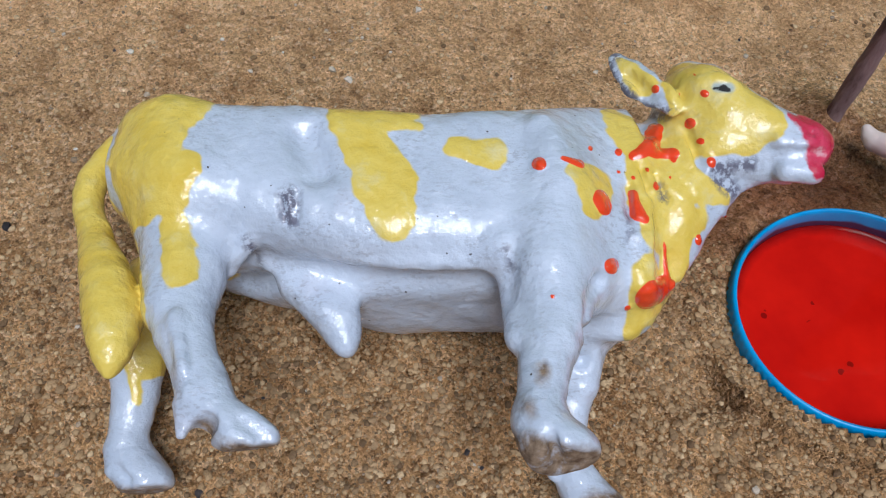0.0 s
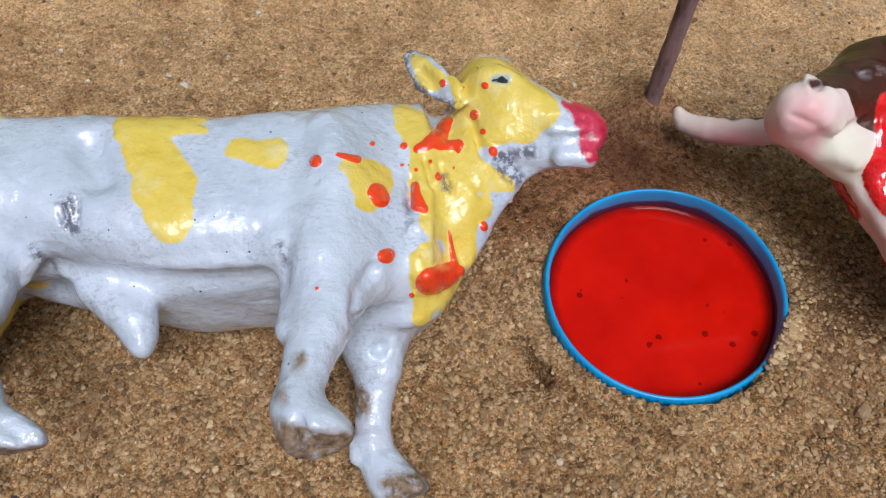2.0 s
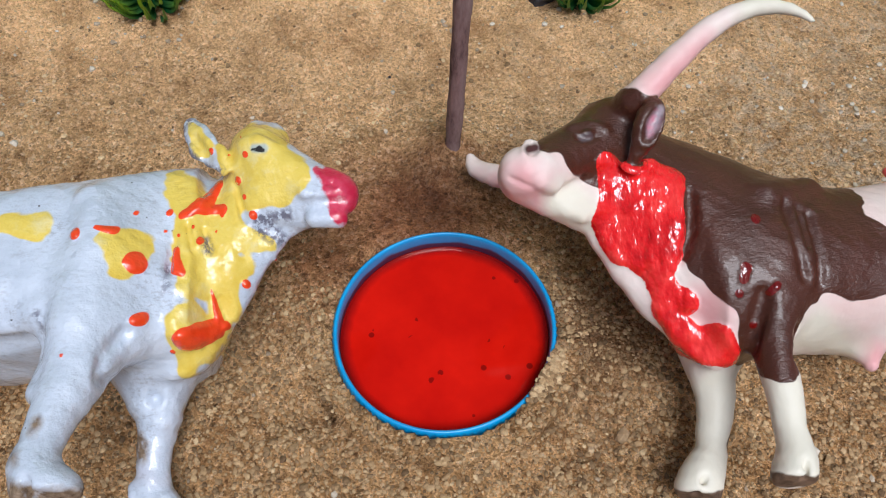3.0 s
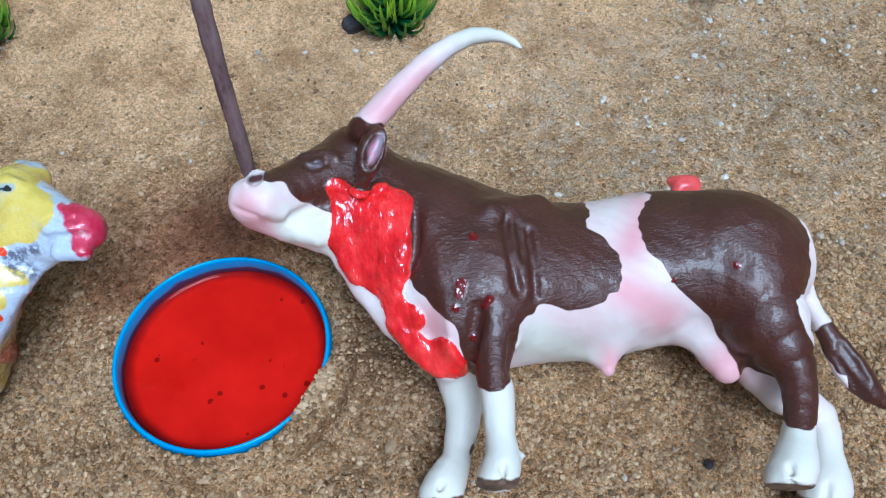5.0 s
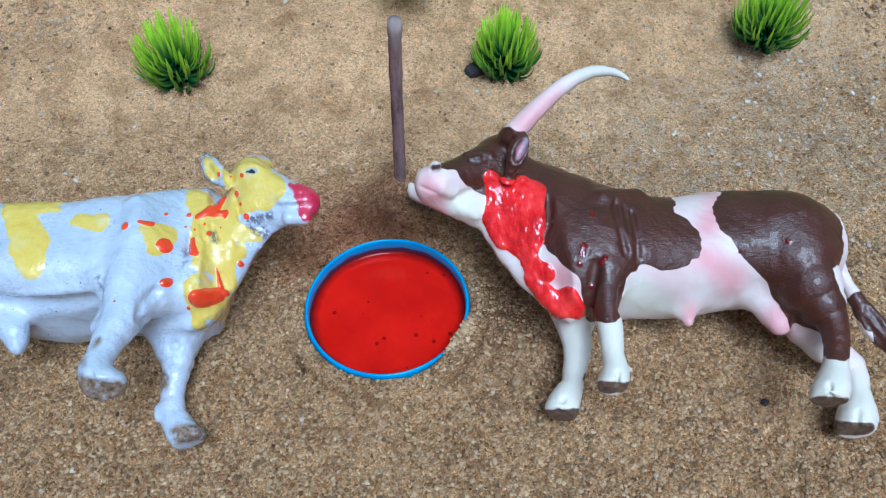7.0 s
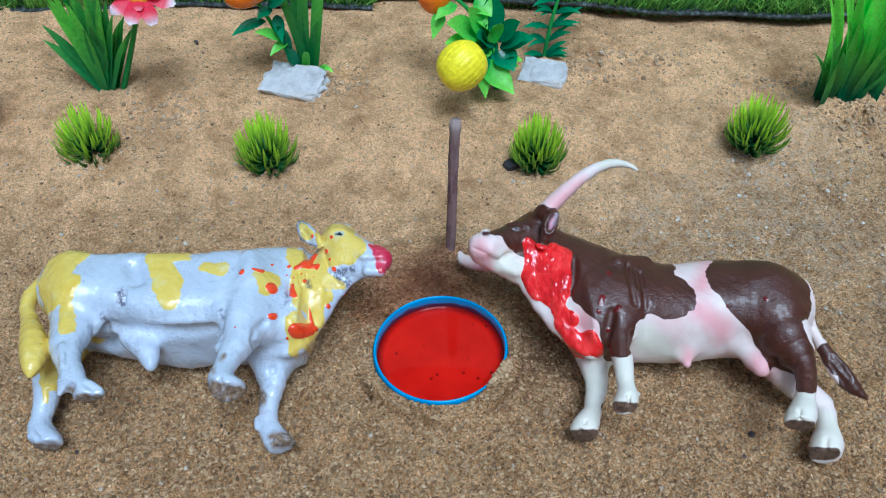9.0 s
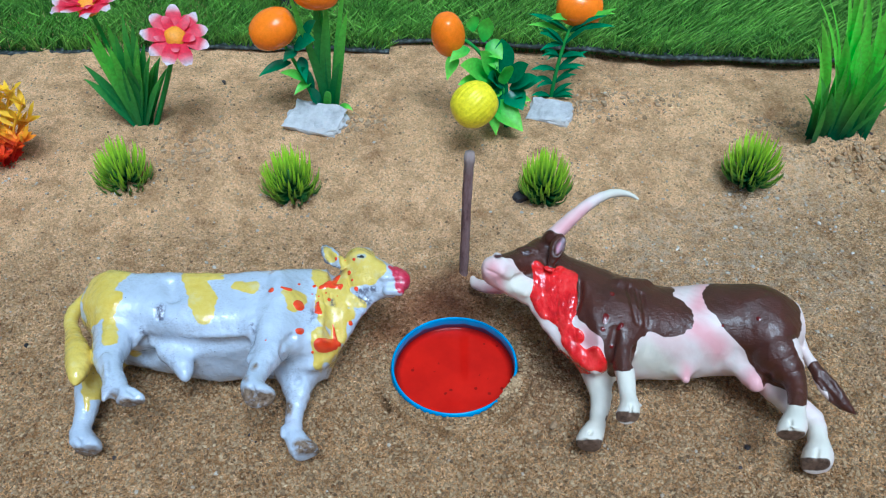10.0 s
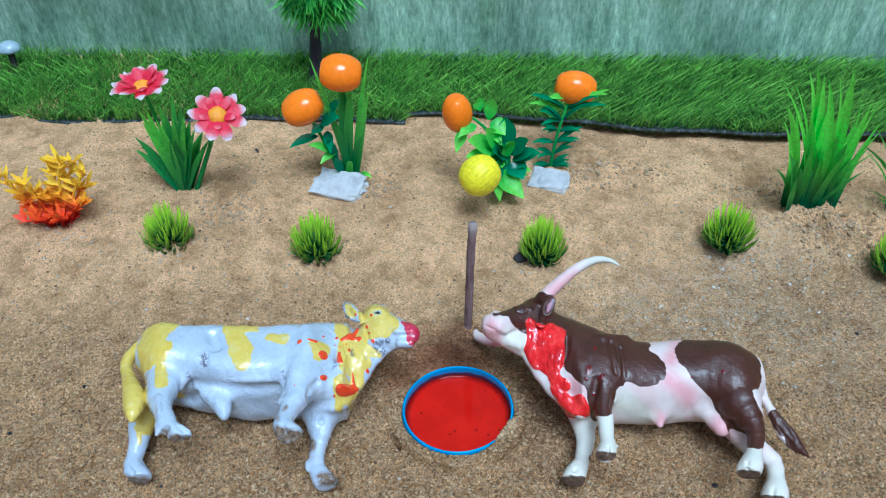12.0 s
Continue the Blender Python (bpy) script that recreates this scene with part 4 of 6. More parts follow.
def ground_height(x, y):
    t = np.clip((y - 0.14) / 0.12, 0, 1)
    z = 0.009 * t * t * (3 - 2 * t) - 0.012 * np.clip(x - 0.07, -0.2, 0.3)
    z = z + 0.0050 * value_noise(x, y, 0.05, 1) * (0.35 + 0.65 * t) + 0.0022 * value_noise(x, y, 0.018, 2) + 0.0013 * value_noise(x, y, 0.007, 3)
    z = z + 0.0009 * value_noise(x, y, 0.003, 4) + 0.0005 * value_noise(x, y, 0.0015, 5)
    # hollows beside the cap and under the figurines, heaped sand round the tall grass
    z = z - 0.004 * bowl(x, y, -0.058, 0.217, 0.010) - 0.004 * bowl(x, y, 0.292, 0.200, 0.006) - 0.005 * bowl(x, y, 0.344, 0.190, 0.005) - 0.003 * bowl(x, y, 0.05, 0.252, 0.012)
    z = z - 0.007 * bowl(x, y, 0.0555, 0.057, 0.006) - 0.003 * bowl(x, y, 0.116, 0.045, 0.008)
    z = z + 0.009 * bowl(x, y, 0.307, 0.204, 0.022) * (0.8 + 1.5 * value_noise(x, y, 0.008, 6))
    z = z + 0.006 * bowl(x, y, 0.347, 0.186, 0.03) * (0.6 + 2 * value_noise(x, y, 0.007, 8) + 1.0 * value_noise(x, y, 0.0035, 9)) + 0.005 * bowl(x, y, 0.182, 0.258, 0.02) * (0.7 + 2 * value_noise(x, y, 0.008, 7))
    z = z + 0.0055 * bowl(x, y, 0.0925, 0.1225, 0.009) - 0.003 * bowl(x, y, 0.0955, 0.1185, 0.003)
    rough = np.clip((0.10 - y) / 0.06, 0, 1)
    z = z + rough * (0.0014 * value_noise(x, y, 0.0045, 31) + 0.0010 * value_noise(x, y, 0.0024, 32))
    z = z + rough * 0.0011 * value_noise(x, y, 0.0030, 33)
    # a shallow broken furrow, a hollow beside the tall grass and prints behind the stones
    for fx, fy in ((0.196, 0.266), (0.201, 0.262), (0.205, 0.256), (0.208, 0.249), (0.213, 0.243), (0.217, 0.236)):
        z = z - 0.0022 * bowl(x, y, fx, fy, 0.0030)
    z = z - 0.0050 * bowl(x, y, 0.279, 0.236, 0.011) * (0.7 + 1.2 * value_noise(x, y, 0.006, 34))
    z = z - 0.0025 * bowl(x, y, -0.045, 0.225, 0.008) - 0.0022 * bowl(x, y, -0.030, 0.222, 0.005) - 0.0025 * bowl(x, y, 0.045, 0.238, 0.006)
    ring = np.hypot(x - CAP[0], y - CAP[1])
    z = z + 0.0022 * np.exp(-((ring - CAP_R - 0.004) / 0.004) ** 2)
    angle = np.arctan2(y - CAP[1], x - CAP[0])
    lip = 0.0054 * np.exp(-((angle + 0.60) / 0.55) ** 4) + 0.0042 * np.exp(-((angle + 1.9) / 0.95) ** 4)
    z = np.where(ring > CAP_R, np.maximum(z * 1.0, np.where(ring < CAP_R + 0.006, lip, -1)), z)
    return np.where(ring < CAP_R - 0.0006, np.minimum(z, -0.011), z)


def stretch_axis(low, high, step, far):
    fine = np.arange(low, high, step)
    grow = np.cumsum(step * 1.25 ** np.arange(1, 40))
    grow = grow[grow < far]
    return np.concatenate([low - grow[::-1], fine, fine[-1] + grow])


def build_ground():
    xs, ys = stretch_axis(-0.17, 0.37, 0.0009, 3.0), stretch_axis(-0.03, 0.34, 0.0009, 3.0)
    X, Y = np.meshgrid(xs, ys)
    Z = ground_height(X, Y)
    n, m = len(xs), len(ys)
    idx = np.arange(n * m).reshape(m, n)
    faces = np.stack([idx[:-1, :-1], idx[:-1, 1:], idx[1:, 1:], idx[1:, :-1]], -1).reshape(-1, 4)
    data = bpy.data.meshes.new("ground")
    data.from_pydata(np.stack([X, Y, Z], -1).reshape(-1, 3).tolist(), [], faces.tolist())
    data.polygons.foreach_set("use_smooth", [True] * len(data.polygons))
    fields = {
        "fine": np.clip((Y - 0.095) / 0.06 + 0.8 * value_noise(X, Y, 0.04, 41) - 0.6 * np.clip((X - 0.12) / 0.1, 0, 1) * np.clip((0.23 - Y) / 0.05, 0, 1), 0, 1),
        "wet": (Y - 0.085) + 0.05 * value_noise(X, Y, 0.05, 21) + 0.02 * value_noise(X, Y, 0.018, 22),
        "stain": np.minimum(np.hypot((X - 0.081) * 0.8, Y - 0.104) - 0.019, np.hypot(X - 0.061, Y - 0.093) - 0.011),
        "chalk": np.minimum(np.hypot((X - 0.225) * 0.6, Y - 0.115) - 0.045, np.hypot((X - 0.255) * 0.7, Y - 0.172) - 0.025) + 0.05 * value_noise(X, Y, 0.02, 23),
        # damp spot by the twig, and a darker patch right of the cap
        "dark_sand": np.minimum(np.hypot((X - 0.086), Y - 0.109) - 0.010, np.hypot(X - 0.121, (Y - 0.066) * 0.6) - 0.008),
    }
    for key, v in fields.items():
        data.attributes.new(key, "FLOAT", "POINT").data.foreach_set("value", v.ravel().astype(np.float32))
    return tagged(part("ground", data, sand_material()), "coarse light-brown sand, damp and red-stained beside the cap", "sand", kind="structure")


build_ground()


def scatter(name, count, low, high, area, material, label, category, seed, squash=0.7, thin=None, at=None, heights=None):
    """Many loose grains in one mesh: small uneven lumps resting on the sand."""
    rng = np.random.RandomState(seed)
    base = bmesh.new()
    bmesh.ops.create_icosphere(base, subdivisions=1, radius=1)
    bv = np.array([v.co[:] for v in base.verts])
    bf = np.array([[v.index for v in f.verts] for f in base.faces])
    base.free()
    if at is None:
        at = np.stack([rng.uniform(area[0], area[1], count), rng.uniform(area[2], area[3], count)], 1)
    x, y = at.T
    count = len(x)
    keep = (np.hypot(x - CAP[0], y - CAP[1]) > CAP_R + 0.0008) | (heights is not None)
    if thin == 0:
        keep &= rng.rand(count) > np.clip((y - 0.11) / 0.07 - 0.6 * np.clip((x - 0.12) / 0.1, 0, 1), 0, 0.65)
    elif thin:
        keep &= value_noise(x, y, thin, seed) > rng.uniform(-0.5, 0.5, count)
    keep &= np.hypot((x - 0.081) * 0.8, y - 0.106) > 0.026 * rng.uniform(0.7, 1.1, count)
    x, y = x[keep], y[keep]
    size = low * (high / low) ** (rng.rand(len(x)) ** 2.2)
    z = ground_height(x, y) + size * 0.25 if heights is None else heights[keep] + size * 0.2
    lumps = bv[None] * (1 + 0.28 * rng.uniform(-1, 1, (len(x), len(bv), 1)))
    lumps[..., 2] *= squash
    turn = rng.uniform(0, 6.283, len(x))
    c, s = np.cos(turn)[:, None], np.sin(turn)[:, None]
    stretch = rng.uniform(0.75, 1.35, (len(x), 1))
    lx, ly = lumps[..., 0] * stretch, lumps[..., 1]
    verts = np.stack([(lx * c - ly * s) * size[:, None] + x[:, None], (lx * s + ly * c) * size[:, None] + y[:, None], lumps[..., 2] * size[:, None] + z[:, None]], -1)
    faces = bf[None] + (np.arange(len(x)) * len(bv))[:, None, None]
    data = bpy.data.meshes.new(name)
    data.from_pydata(verts.reshape(-1, 3).tolist(), [], faces.reshape(-1, 3).tolist())
    return tagged(part(name, data, material), label, category, kind="stuff")


GRAIN = grain_material("sand_grains", (0.15, 0.086, 0.040), (0.46, 0.31, 0.16), (0.59, 0.43, 0.25))
CRUMB = grain_material("damp_crumbs", (0.13, 0.076, 0.036), (0.36, 0.235, 0.118), (0.47, 0.32, 0.17))
QUARTZ = grain_material("pale_pebbles", (0.24, 0.17, 0.105), (0.38, 0.29, 0.20), (0.56, 0.48, 0.38))
SLATE = grain_material("dark_chips", (0.018, 0.016, 0.018), (0.05, 0.04, 0.04), (0.12, 0.09, 0.08))
scatter("sand_grains", 50000, 0.0002, 0.0008, (-0.16, 0.36, -0.02, 0.33), GRAIN, "loose coarse grains of brown sand", "sand", 11, thin=0)
scatter("sand_crumbs", 40000, 0.00024, 0.00085, (-0.14, 0.30, -0.02, 0.085), CRUMB, "damp crumbs of brown sand", "sand", 16, 0.8)
scatter("pale_pebbles", 3200, 0.00025, 0.0009, (-0.16, 0.36, 0.0, 0.30), QUARTZ, "small pale quartz pebbles lying on the sand", "pebbles", 12, thin=0.06)
CLOD = grain_material("sand_clods", (0.30, 0.20, 0.11), (0.42, 0.29, 0.165), (0.50, 0.36, 0.22))


def pebble_patch(seed, spots):
    """Pale crystals that lie in loose groups."""
    rng = np.random.RandomState(seed)
    xy = np.concatenate([np.stack([rng.normal(x, r, n), rng.normal(y, r * 0.6, n)], 1) for x, y, r, n in spots])
    return xy


QUARTZ_WHITE = grain_material("white_crystals", (0.42, 0.35, 0.26), (0.54, 0.47, 0.38), (0.68, 0.62, 0.54))
scatter("white_crystals", 0, 0.0004, 0.0012, None, QUARTZ_WHITE, "white crystals lying in loose groups on the sand", "pebbles", 17, at=pebble_patch(3, ((-0.0755, 0.189, 0.008, 22), (0.0105, 0.176, 0.008, 18), (0.139, 0.171, 0.010, 10), (0.247, 0.174, 0.012, 26), (0.262, 0.160, 0.020, 24), (-0.143, 0.203, 0.014, 34), (-0.02, 0.165, 0.03, 14), (0.195, 0.185, 0.03, 26), (0.285, 0.155, 0.025, 60), (0.23, 0.105, 0.03, 50), (0.20, 0.125, 0.03, 30), (0.05, 0.20, 0.08, 22), (0.24, 0.13, 0.04, 36), (-0.07, 0.17, 0.04, 20))))
scatter("sand_clods", 0, 0.0005, 0.0017, None, CLOD, "crumbly clods of brown sand round the plants", "sand", 18, 0.75, at=pebble_patch(4, ((0.307, 0.196, 0.012, 240), (0.335, 0.186, 0.016, 260), (0.29, 0.205, 0.010, 30), (0.182, 0.254, 0.016, 60), (-0.05, 0.216, 0.012, 26), (0.035, 0.252, 0.012, 30), (0.0965, 0.119, 0.005, 10), (0.345, 0.165, 0.015, 50), (0.122, 0.05, 0.008, 14), (-0.045, 0.222, 0.012, 110), (0.045, 0.240, 0.008, 90), (0.172, 0.250, 0.012, 130), (0.205, 0.252, 0.012, 60), (0.279, 0.232, 0.010, 90), (-0.062, 0.203, 0.012, 40))))


def rim_heap(seed, count):
    """Crumbs heaped against and over one side of the cap's rim: places and heights."""
    rng = np.random.RandomState(seed)
    a = rng.normal(-0.62, 0.30, count)
    r = CAP_R + np.abs(rng.normal(0.0, 0.0028, count)) - 0.0012 * np.exp(-((a + 0.62) / 0.30) ** 2)
    top = 0.0056 * np.exp(-((a + 0.62) / 0.42) ** 4) + 0.0008 * rng.rand(count)
    z = np.maximum(top * np.exp(-((r - CAP_R) / 0.006) ** 2), 0.0008)
    return np.stack([CAP[0] + r * np.cos(a), CAP[1] + r * np.sin(a)], 1), z


HEAP_AT, HEAP_Z = rim_heap(19, 900)
scatter("rim_crumbs", 0, 0.0003, 0.0010, None, GRAIN, "crumbs of sand heaped over the cap's rim", "sand", 20, 0.8, at=HEAP_AT, heights=HEAP_Z)
scatter("dark_chips", 110, 0.0003, 0.0013, (-0.16, 0.36, 0.0, 0.30), SLATE, "tiny dark stone chips on the sand", "stone chips", 13)

# ---- the two painted bull figurines, each one plain mesh ----
def raised_head(P):
    """Places of the modelled form for places of the finished one, whose breast sinks and whose head lifts off the ground."""
    x, y, z = P
    t, low = np.clip((x - 36) / 16, 0, 1), np.clip((y + 14) / 12, 0, 1)
    s = 1 - 0.036 * t * t * (3 - 2 * t) + 0.032 * np.exp(-((x - 32) / 9) ** 2) * low
    return [0.5 + (x - 0.5) / s, -69.5 + (y + 69.5) / s, 146.2 + (z - 146.2) / s]


def figurine(name, form, paint, origin, low, high, material, label, thick, bent=list):
    fields = lambda P: paint(*[p.astype(np.float64) for p in bent(P)])

    def field(P):
        d = form([p.astype(np.float32) for p in bent(P)])
        x, y, z = P
        d = d + 0.14 * np.sin(0.42 * x + 0.2 * z) * np.sin(0.47 * y + 1.0) * np.cos(0.4 * z) + 0.06 * np.sin(1.3 * x + 0.5 * y) * np.sin(1.1 * y - 0.6 * z + 2.0)
        near = np.abs(d) < 4
        swell = np.zeros_like(d)
        marks = fields([p[near] for p in P])
        for key, depth in thick:
            swell[near] += depth * np.sqrt(np.clip(-marks[key] / 1.5, 0, 1))
        return d - swell

    verts, quads = surface(field, low, high, 0.5)
    data = solid_mesh(name, verts, quads, fields(verts.T))
    ob = tagged(part(name, data, material), label, "toy bull")
    ob.location = origin
    return ob


SPOTTED_AT, BROWN_AT = (0.0, 0.07, 0.0), (0.165, 0.065, 0.0)
figurine("toy_bull", spotted_form, spotted_paint, SPOTTED_AT, (-73, -46, -1), (76, 46, 52), spotted_material(),
         "white toy bull with yellow patches and red splashes lying on sand", (("yellow", 0.28), ("red", 0.9)), raised_head)
figurine("toy_bull", brown_form, brown_paint, BROWN_AT, (-76, -60, -1), (74, 62, 66), brown_material(),
         "brown and pale pink horned toy bull with red-painted neck", (("red", 0.8), ("spot", 0.5)))


# ---- blue cap with red paint ----
def build_cap():
    blue, t, b = shader("blue_plastic", 0.35)
    c = steps(t, grain(t, 90, 4), (0.3, (0.010, 0.24, 0.56)), (0.7, (0.020, 0.34, 0.72)))
    smear = maths(t, "MULTIPLY", mask(t, "smear", 1.0, 2.2, 260), 0.92)
    c = blend(t, smear, c, (0.055, 0.004, 0.02))
    paint_in(t, b, c)
    relief(t, b, grain(t, 700, 3), 0.15, 0.0003)
    cap = thing("bottle_cap", CAP[0], CAP[1], 0, "round blue plastic cap sunk in the sand, full of red paint", "cap")
    n = 192
    profile = [(0, -0.0098), (0.0234, -0.0098), (0.0242, -0.0085), (0.0243, 0.0002), (0.0243, 0.0017), (0.0243, 0.0038), (0.0245, 0.0046), (0.0249, 0.0048), (0.0253, 0.0044), (0.0255, 0.0032), (0.0255, -0.0095), (0.0251, -0.0108), (0, -0.0108)]
    verts, faces, marks = [], [], []
    for j, (r, z) in enumerate(profile):
        for i in range(n):
            a = 2 * math.pi * i / n
            tooth = 0.00028 * (1 if i % 2 else -1) if 9 <= j <= 10 else 0
            wob = 0.0003 * math.sin(2 * a + 0.6)
            verts.append(((r + tooth + (wob if r else 0)) * math.cos(a), (r + tooth + (wob if r else 0)) * math.sin(a), z))
            back = abs((a - 1.65 + math.pi) % (2 * math.pi) - math.pi)
            marks.append(1.1 * (back - 1.0) + 1.9 + 1.1 * math.sin(5 * a) + 0.7 * math.sin(17 * a + 1) if j == 4 else (-2.5 if j in (1, 2, 3) else 3.0))
    for j in range(len(profile) - 1):
        for i in range(n):
            k = (i + 1) % n
            faces.append((j * n + i, j * n + k, (j + 1) * n + k, (j + 1) * n + i))
    data = bpy.data.meshes.new("shell")
    data.from_pydata(verts, [], faces)
    data.polygons.foreach_set("use_smooth", [True] * len(faces))
    data.attributes.new("smear", "FLOAT", "POINT").data.foreach_set("value", np.array(marks, np.float32))
    part("shell", data, blue, cap)


def build_paint():
    m, t, b = shader("wet_red_paint", 0.03, spec=0.10)
    c = steps(t, grain(t, 55, 4, 0.6), (0.3, (0.42, 0.003, 0.001)), (0.7, (0.60, 0.008, 0.002)))
    speck = cells(t, 230)
    dots = maths(t, "MULTIPLY", maths(t, "LESS_THAN", speck.outputs["Distance"], 0.17), maths(t, "GREATER_THAN", grain(t, 60, 2), 0.52))
    c = blend(t, maths(t, "MULTIPLY", dots, 0.75), c, (0.12, 0.002, 0.002))
    # dark ring by the wall: its reflection and shade painted by radius
    from_middle = node(t, "ShaderNodeVectorMath", Vector=coords(t))
    from_middle.operation = "LENGTH"
    ragged = maths(t, "ADD", from_middle.outputs["Value"], maths(t, "MULTIPLY", grain(t, 160, 4), 0.0022))
    edge_shade = node(t, "ShaderNodeMapRange", Value=ragged, From_Min=0.0228, From_Max=0.0250, To_Min=0.0, To_Max=0.85).outputs["Result"]
    c = blend(t, edge_shade, c, (0.12, 0.002, 0.003))
    paint_in(t, b, c)
    relief(t, b, grain(t, 30, 2), 0.03, 0.001)
    n, verts, faces = 128, [(0, 0, 0)], []
    rings = [(0.008, 0), (0.016, 0), (0.021, 0.00002), (0.0232, 0.00012), (0.0239, 0.0004), (0.0242, 0.0008), (0.0241, -0.007)]
    for r, z in rings:
        for i in range(n):
            a = 2 * math.pi * i / n
            verts.append(((r + (0.0003 * math.sin(2 * a + 0.6) if r > 0.022 else 0)) * math.cos(a), (r + (0.0003 * math.sin(2 * a + 0.6) if r > 0.022 else 0)) * math.sin(a), z))
    for i in range(n):
        faces.append((0, 1 + i, 1 + (i + 1) % n))
    for j in range(len(rings) - 1):
        for i in range(n):
            k = (i + 1) % n
            faces.append((1 + j * n + i, 1 + (j + 1) * n + i, 1 + (j + 1) * n + k, 1 + j * n + k))
    data = bpy.data.meshes.new("red_paint")
    data.from_pydata(verts, [], faces)
    data.polygons.foreach_set("use_smooth", [True] * len(faces))
    ob = tagged(part("red_paint", data, m), "pool of wet glossy red paint filling the blue cap", "paint")
    ob.location = (CAP[0], CAP[1], -0.0015)


def build_drop():
    """A small dried blob of the same paint."""
    bm = bmesh.new()
    bmesh.ops.create_icosphere(bm, subdivisions=4, radius=1)
    for v in bm.verts:
        k = 1 + 0.25 * math.sin(2.5 * v.co.x + 1) * math.cos(3 * v.co.y)
        v.co = Vector((v.co.x * 0.0050 * k, v.co.y * 0.0035 * k, v.co.z * 0.0028))
    m = plastic("dried_red_paint", (0.62, 0.05, 0.05), (0.74, 0.12, 0.11), 0.3, along=False)
    ob = tagged(part("paint_blob", bm, m), "small blob of dried red paint on the sand", "paint")
    ob.location = (0.2110, 0.1055, float(ground_height(np.array(0.211), np.array(0.1055))) + 0.0008)


build_cap()
build_paint()
build_drop()


def build_stick():
    m, t, b = shader("dry_bark", 0.85, spec=0.2)
    c = steps(t, grain(t, 160, 6, 0.7, coords(t, (1, 1, 0.25))), (0.33, (0.040, 0.022, 0.022)), (0.46, (0.21, 0.13, 0.125)), (0.75, (0.40, 0.29, 0.28)))
    c = blend(t, maths(t, "MULTIPLY", attribute(t, "along"), 0.45), c, (0.42, 0.37, 0.33))
    paint_in(t, b, c)
    relief(t, b, grain(t, 420, 5, 0.7, coords(t, (1, 1, 0.3))), 0.8, 0.0009)
    s = Sheet()
    rng = random.Random(5)
    pts, radii = [], []
    for i in range(26):
        k = i / 25
        pts.append((0.0026 * k + 0.0002 * math.sin(6 * k), 0.0030 * k + 0.0002 * math.cos(5 * k), -0.012 + 0.082 * k))
        radii.append(0.00205 + 0.00014 * rng.uniform(-1, 1) + (0.0003 if k > 0.94 else 0))
    radii[-1] *= 0.9
    s.tube(pts, radii, 12, 0.0, 0.35)
    s.a = [1.0 if a > 0.335 else (0.55 if a > 0.315 else 0.0) for a in s.a]
    ob = tagged(part("stick", s.mesh("stick"), m), "thin brown twig stuck upright in the sand", "stick")
    ob.location = (0.0921, 0.1218, 0.0)


build_stick()


# ---- small plastic grass tufts ----
def build_tuft(at, seed, high, wide, count=150):
    """Needles in whorls round a short stem, leaving outwards and bowing up."""
    tuft = thing("grass_tuft", *at, "small spiky bright-green plastic grass tuft stuck in sand", "plastic plant", "row of grass tufts", turn=40 * seed)
    rng = random.Random(20 + seed)
    s = Sheet()
    s.tube([(0, 0, -0.004), (0, 0, 0.3 * high), (0, 0, 0.62 * high)], [0.0016, 0.0013, 0.0006], 7, 0.0, 0.15)
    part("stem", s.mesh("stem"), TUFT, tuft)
    for i in range(count):
        k = (i + 0.5) / count
        a = 2.39996 * i + rng.uniform(-0.25, 0.25)
        d = Vector((math.cos(a), math.sin(a), 0))
        theta = 1.85 * (1 - k) ** 0.62
        root = Vector((0, 0, high * (0.03 + 0.40 * k))) + d * 0.0010
        reach = wide * 0.42 * math.sin(min(theta, 1.57)) ** 0.85 * rng.uniform(0.82, 1.06)
        tip = Vector((0, 0, high * (0.5 + 0.5 * math.cos(theta)) * rng.uniform(0.9, 1.08))) + d * reach
        elbow = root + d * (0.85 * reach) + Vector((0, 0, 0.10 * (tip.z - root.z) - 0.0015 * (1 - k)))
        pts = [(1 - t) ** 2 * root + 2 * t * (1 - t) * elbow + t * t * tip for t in (0, 0.2, 0.4, 0.6, 0.8, 1.0)]
        w = rng.uniform(0.0012, 0.0018)
        s = Sheet()
        s.strip(pts, [w * 0.8, w, w, w * 0.92, w * 0.65, w * 0.15], (-math.sin(a), math.cos(a), 0.25 * rng.uniform(-1, 1)), 0.5)
        # inner shade put into the colour: roots and low needles dark, tips bright
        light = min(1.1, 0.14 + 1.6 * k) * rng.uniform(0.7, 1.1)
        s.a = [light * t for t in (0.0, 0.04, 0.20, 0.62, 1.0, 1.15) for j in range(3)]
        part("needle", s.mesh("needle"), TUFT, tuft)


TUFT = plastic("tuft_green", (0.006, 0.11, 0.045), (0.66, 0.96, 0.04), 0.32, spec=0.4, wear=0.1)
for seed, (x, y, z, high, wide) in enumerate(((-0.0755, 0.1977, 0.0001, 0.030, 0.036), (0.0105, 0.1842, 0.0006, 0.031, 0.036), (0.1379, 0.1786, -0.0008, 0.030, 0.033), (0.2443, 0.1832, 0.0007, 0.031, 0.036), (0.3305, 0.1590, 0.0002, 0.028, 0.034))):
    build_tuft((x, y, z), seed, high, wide)

